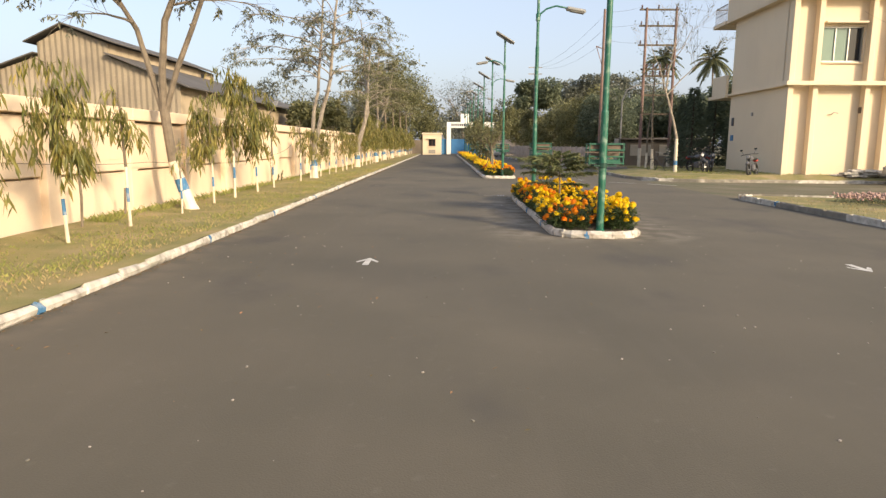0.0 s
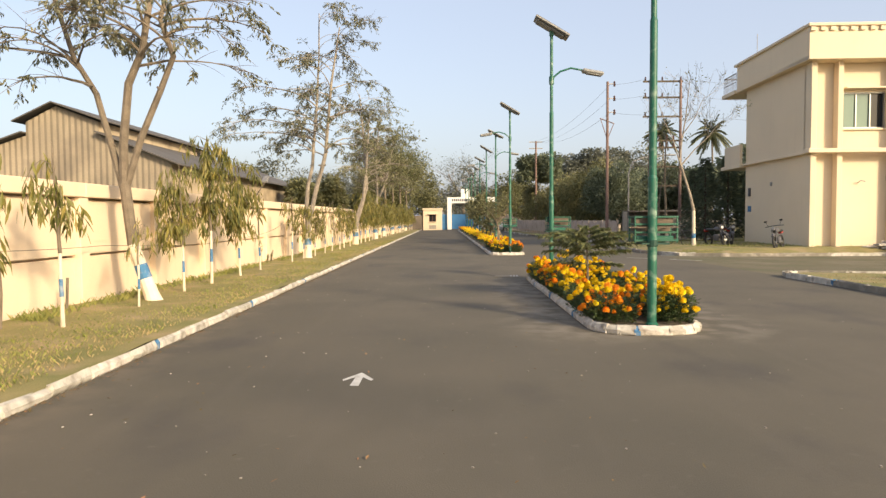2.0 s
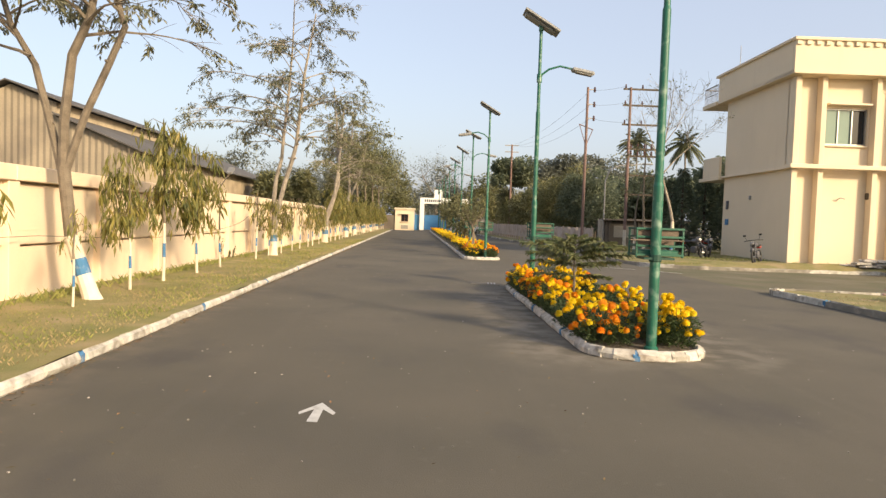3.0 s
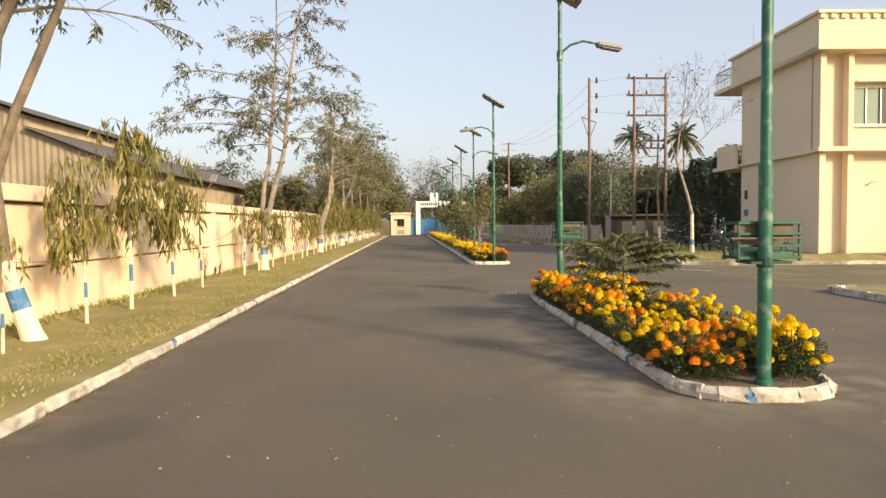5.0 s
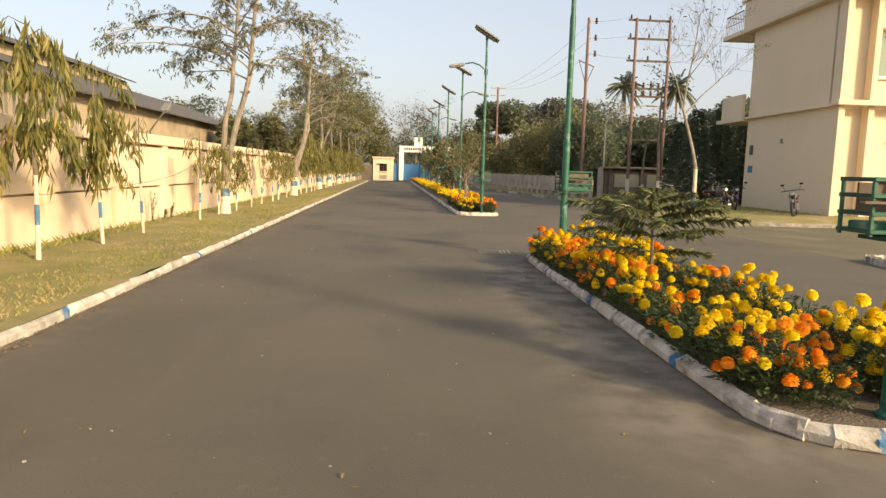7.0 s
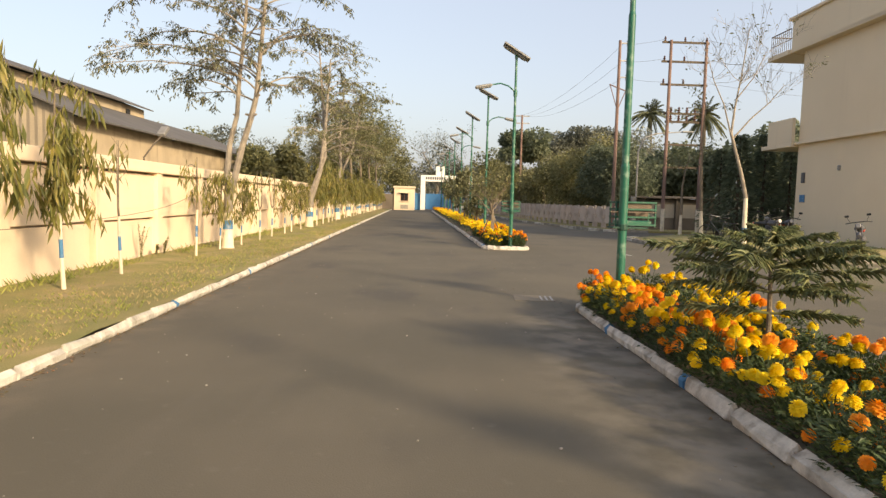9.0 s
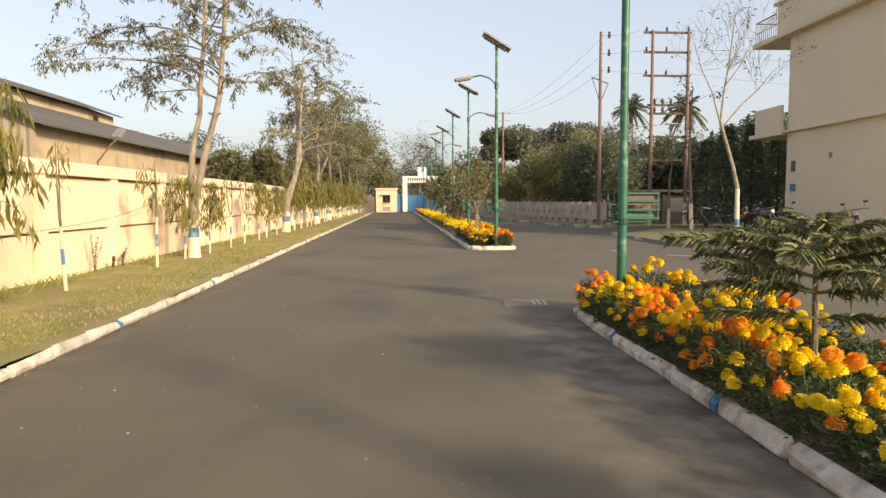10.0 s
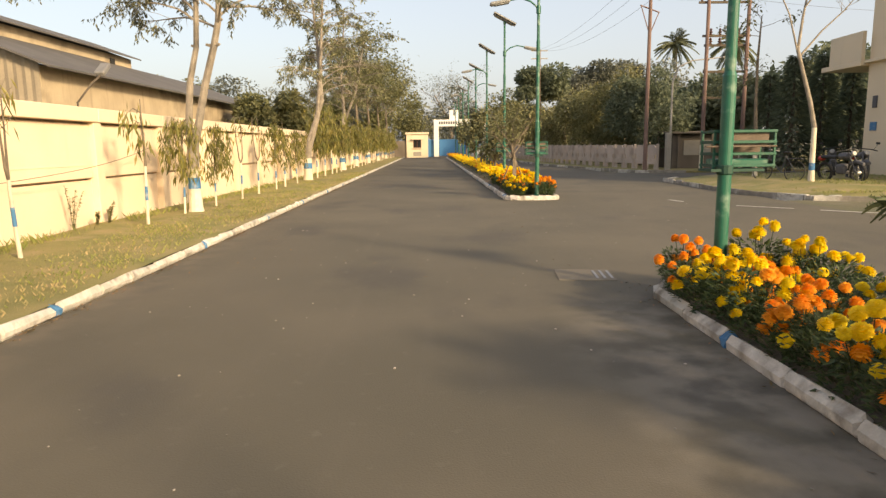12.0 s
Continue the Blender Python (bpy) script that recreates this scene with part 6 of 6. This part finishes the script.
for a, b in zip(line, line[1:]):
    n = round((b - a).length / 1.1)
    ang = math.degrees(math.atan2((b - a).y, (b - a).x))
    for i in range(n):
        p, q = a.lerp(b, i / n), a.lerp(b, (i + 0.5) / n)
        part("fence_post", fpost, None, fence, at=pose(p.x, p.y, p.z, 0, 0, ang))
        part("fence_panel", fpan, None, fence, at=pose(q.x, q.y, q.z, 0, 0, ang))
solid("gate_post", Mesh().box(0, 0, 0.95, 0.26, 0.26, 1.9, bev=0.02), CONCRETE, "tall pale concrete post at the fence's end", "post", at=pose(11.6, 46.9, 0.08))

sh = thing("low_shed", "dark low shed with grimy wall panels under the trees", "shed", at=pose(12.6, 48.2, 0.05))
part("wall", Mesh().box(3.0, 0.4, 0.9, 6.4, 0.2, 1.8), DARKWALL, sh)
part("roof", Mesh().box(3.0, 1.2, 1.98, 6.8, 2.6, 0.05, m=Matrix.Rotation(0.05, 4, "X")), BARKDARK, sh)
for k in range(3):
    part("pale_panel", Mesh().box(1.2 + 2.1 * k, 0.28, 1.15, 1.6, 0.04, 0.8, bev=0.01), CONCRETE, sh)
for k in range(4):
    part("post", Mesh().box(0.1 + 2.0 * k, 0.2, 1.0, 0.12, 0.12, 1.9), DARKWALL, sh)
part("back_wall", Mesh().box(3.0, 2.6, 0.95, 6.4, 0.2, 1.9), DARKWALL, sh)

# ---- the gate and guard house ----
gt = thing("entrance_gate", "white portal gate with lettered beam and blue steel doors", "gate", at=pose(-0.58, 98, 0.05))
part("column", Mesh().box(0.3, 0, 2.2, 0.62, 0.6, 4.4, bev=0.02), GATEWHITE, gt)
part("column", Mesh().box(6.6, 0, 2.2, 0.62, 0.6, 4.4, bev=0.02), GATEWHITE, gt)
beam = part("beam", Mesh().box(3.45, 0, 4.25, 6.9, 0.66, 0.85, bev=0.02), GATEWHITE, gt)
for k in range(9):
    part("lettering_bar", Mesh().box(0.75 + 0.3 * k, -0.345, 4.27, 0.2, 0.02, 0.34), INK, beam)
part("sign_board", Mesh().box(2.25, 0, 5.2, 0.5, 0.2, 1.35, bev=0.02).box(2.95, 0, 5.2, 0.5, 0.2, 1.35, bev=0.02).box(2.6, 0.02, 4.95, 1.0, 0.16, 0.5), GATEWHITE, gt, "white upright sign panels")
for a, b in ((0.65, 3.4), (3.5, 6.25)):
    leaf = part("gate_leaf", Mesh().box((a + b) / 2, 0.2, 1.15, b - a, 0.06, 2.1), GATEBLUE, gt, "blue sheet-steel gate leaf")
    for k in range(6):
        part("stiffener", Mesh().box(a + 0.1 + (b - a - 0.2) * k / 5, 0.15, 1.15, 0.06, 0.06, 2.1), GATEBLUE, leaf)
    part("gate_rail", Mesh().box((a + b) / 2, 0.14, 2.15, b - a, 0.08, 0.08), GATEBLUE, leaf)
wk = part("wicket_gate", Mesh().box(-0.55, 0.2, 1.1, 1.05, 0.06, 2.2), GATEBLUE, gt, "narrow blue side gate")
part("stiffener", Mesh().box(-0.55, 0.15, 1.1, 0.06, 0.05, 2.1).box(-0.55, 0.15, 1.9, 1.0, 0.05, 0.08), GATEBLUE, wk)
part("side_wall", Mesh().box(20, 0.3, 1.1, 26, 0.25, 2.2), FENCEPINK, gt)

gh = thing("guard_house", "small flat-roofed cream guard house beside the gate", "guard house", at=pose(-4.05, 96.5, 0.0))
gw = Mesh()
gw.box(0.42, 0.1, 1.45, 0.84, 0.2, 2.9).box(2.28, 0.1, 1.45, 0.84, 0.2, 2.9).box(1.35, 0.1, 0.6, 1.02, 0.2, 1.2).box(1.35, 0.1, 2.6, 1.02, 0.2, 0.6)
part("front_wall", gw, CREAM2, gh)
part("body_wall", Mesh().box(0.1, 1.5, 1.45, 0.2, 2.58, 2.9).box(2.6, 1.5, 1.45, 0.2, 2.58, 2.9).box(1.35, 2.7, 1.45, 2.28, 0.2, 2.9), CREAM2, gh)
part("roof", Mesh().box(1.35, 1.4, 3.02, 2.95, 3.1, 0.24, bev=0.02), CREAM2, gh)
part("hood", Mesh().box(1.35, -0.15, 2.3, 1.4, 0.5, 0.1, bev=0.01), CREAM2, gh)
wn_ = part("window", Mesh().box(1.35, 0.02, 1.75, 0.05, 0.06, 1.06).box(1.35, 0.02, 2.22, 1.0, 0.06, 0.06).box(1.35, 0.02, 1.26, 1.0, 0.06, 0.06).box(0.88, 0.02, 1.75, 0.06, 0.06, 1.0).box(1.82, 0.02, 1.75, 0.06, 0.06, 1.0), BROWNFRAME, gh, "brown-framed window")
part("pane", Mesh().box(1.35, 0.06, 1.75, 0.94, 0.02, 1.0), DARKGLASS, wn_)
part("vent_panel", Mesh().box(1.35, -0.02, 0.45, 1.0, 0.05, 0.55, bev=0.01), CONCRETE, gh)
part("sill", Mesh().box(1.35, -0.06, 1.17, 1.2, 0.2, 0.08, bev=0.01), CREAM2, gh)
solid("wall_end", Mesh().box(-5.25, 96.8, 1.05, 2.5, 0.22, 2.1, bev=0.01), DARKWALL, "grimy end wall between boundary and guard house", "wall", kind="structure")


# ---- factory sheds behind the boundary wall ----
def corrugated(m, a, b, z0, z1a, z1b, pitch=0.32, depth=0.05):
    """A ribbed sheet wall from plan point a to b, its top from z1a to z1b."""
    a, b = Vector((*a, 0)), Vector((*b, 0))
    n = max(2, int((b - a).length / pitch) * 2)
    nrm = Vector(((b - a).y, -(b - a).x, 0)).normalized()
    o = len(m.v)
    for i in range(n + 1):
        t = i / n
        p = a.lerp(b, t) + nrm * (depth if i % 2 else 0)
        m.v += [(p.x, p.y, z0), (p.x, p.y, lerp(z1a, z1b, t))]
    m.f += [(o + 2 * i, o + 2 * i + 2, o + 2 * i + 3, o + 2 * i + 1) for i in range(n)]
    return m


def roof_sheet(m, p0, p1, p2, p3, th=0.08):
    """A pitched sheet with thickness; corners in order."""
    ps = [Vector(p) for p in (p0, p1, p2, p3)]
    lo = [p - Vector((0, 0, th)) for p in ps]
    return m.add(ps + lo, [(0, 1, 2, 3), (7, 6, 5, 4), (0, 4, 5, 1), (1, 5, 6, 2), (2, 6, 7, 3), (3, 7, 4, 0)])


shed = thing("factory_shed", "weathered corrugated factory shed with a raised monitor roof", "factory shed", at=pose(0, 0, 0))
Y0, Y1, Y2 = 39.8, 57.0, 70.0
RX, UX, LX = -22.4, -20.0, -15.9
VX = RX - 1.75
part("gable_wall", corrugated(corrugated(Mesh(), (VX, Y0), (RX, Y0), 0, 7.2, 8.1), (RX, Y0), (UX, Y0), 0, 8.1, 7.2), SHEET, shed, "rust-streaked corrugated gable")
part("monitor_wall", Mesh().box(UX - 0.08, (Y0 + Y1) / 2, 6.5, 0.16, Y1 - Y0 - 0.1, 1.4), SHEDWALL, shed, "stained plaster wall of the monitor")
part("monitor_end", Mesh().add([(UX, Y1, 5.3), (VX, Y1, 5.3), (VX, Y1, 7.2), (RX, Y1, 8.1), (UX, Y1, 7.2)], [(0, 1, 2, 3, 4)]), SHEET, shed)
part("side_gable", corrugated(Mesh(), (UX, Y0), (LX, Y0), 0, 6.45, 4.9), SHEET, shed)
part("side_gable", corrugated(Mesh(), (2 * RX - LX, Y0), (VX, Y0), 0, 4.9, 6.45), SHEET, shed)
part("eave_wall", Mesh().box(LX - 0.1, (Y0 + Y2) / 2 + 0.05, 2.4, 0.2, Y2 - Y0, 4.8), SHEDWALL, shed, "stained tan plaster side wall")
mr_ = Mesh()
roof_sheet(mr_, (RX, Y0 - 0.5, 8.3), (UX + 0.5, Y0 - 0.5, 7.25), (UX + 0.5, Y1 + 0.4, 7.25), (RX, Y1 + 0.4, 8.3))
roof_sheet(mr_, (VX - 0.5, Y0 - 0.5, 7.25), (RX, Y0 - 0.5, 8.3), (RX, Y1 + 0.4, 8.3), (VX - 0.5, Y1 + 0.4, 7.25))
part("monitor_roof", mr_, ROOFSHEET, shed, "dark sheet roof of the monitor")
ml_ = Mesh()
roof_sheet(ml_, (UX, Y0 - 0.5, 6.65), (LX + 0.7, Y0 - 0.5, 4.75), (LX + 0.7, Y2, 4.75), (UX, Y2, 6.65))
roof_sheet(ml_, (2 * RX - LX - 0.7, Y0 - 0.5, 4.75), (VX, Y0 - 0.5, 6.65), (VX, Y2, 6.65), (2 * RX - LX - 0.7, Y2, 4.75))
part("lower_roof", ml_, ROOFSHEET, shed, "dark lean-to sheet roof")
# black block on the unbroken wall, painting the shade inside a gap
part("vent_opening", Mesh().box(UX + 0.04, Y1 - 2.6, 6.5, 0.1, 0.5, 0.9), BLACK, shed)
fl = thing("flood_lamp", "floodlight on a bent arm above the wall", "floodlight", at=pose(-6.9, 25.6, 2.1))
part("arm", Mesh().tube([(0, 0, 0), (-0.05, 0.05, 0.25), (0.1, 0.3, 0.6), (0.15, 0.6, 0.8)], 0.02, 5), BARKDARK, fl)
part("lamp_head", Mesh().box(0.15, 0.7, 0.92, 0.2, 0.36, 0.1, bev=0.02, m=Matrix.Rotation(0.6, 4, "X")), STEEL, fl)

# ---- distance ----
# some of these crowns carry the haze in their leaf colour too
for i, (x, y, rx, rz, zc) in enumerate(((-12, 92, 3.5, 3.0, 4.5), (-10, 104, 4.0, 3.5, 5.0), (-14, 112, 5, 4.5, 6), (-5, 114, 4.5, 4.2, 6), (3, 118, 5, 4.5, 6), (11, 112, 4.5, 4.0, 6), (-30, 105, 6, 4.0, 7), (-40, 96, 6, 4.5, 7.5), (-22, 118, 6, 4.5, 7), (-16, 84, 3.0, 2.4, 4.0), (-13, 70, 2.5, 2.0, 3.2), (-10.2, 57, 1.3, 1.6, 3.2), (-13.6, 62, 1.8, 1.6, 3.2), (-28, 84, 4.5, 3.2, 6.0), (-8.6, 66, 1.2, 1.7, 3.4))):
    leafy("background_tree", "dull green tree beyond the compound's end", x, y, (rx, 3.2, rz), zc, 6000, 0.34, LEAF_OLIVE if i % 2 or i > 9 else LEAF_HAZED, 500 + i, "trees beyond the gate", 14)
# far woods: their haze is only the paler leaf colour
r = random.Random(600)
m = Mesh()
for i in range(46):
    a = radians(lerp(-75, 75, i / 45))
    d = r.uniform(150, 210)
    x, y, h = d * math.sin(a), 10 + d * math.cos(a), r.uniform(4, 8)
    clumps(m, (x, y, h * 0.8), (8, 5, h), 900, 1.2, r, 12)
solid("far_woods", m, LEAF_HAZED, "far line of trees on the horizon, haze painted into the leaves", "woods", kind="stuff")
big_tree("far_bare_tree", "pale bare-branched tree far beyond the gate", (2.5, 135, 0), [
    [((0, 0, 4), 0.3), ((-1, 0, 7), 0.2), ((-3, 0, 10.5), 0.08)], [((0, 0, 4), 0.3), ((1.2, 0, 8), 0.2), ((2.5, 0, 11.5), 0.08)]],
    610, [((0, 0, -0.05), 0.5), ((0, 0, 2), 0.4), ((0, 0, 4.2), 0.35)], 1500, 0.35, LEAF_HAZED, depth=2, kids=3, blen=3.5, paint=False, group="trees beyond the gate", spread=0.4, nbr=16)
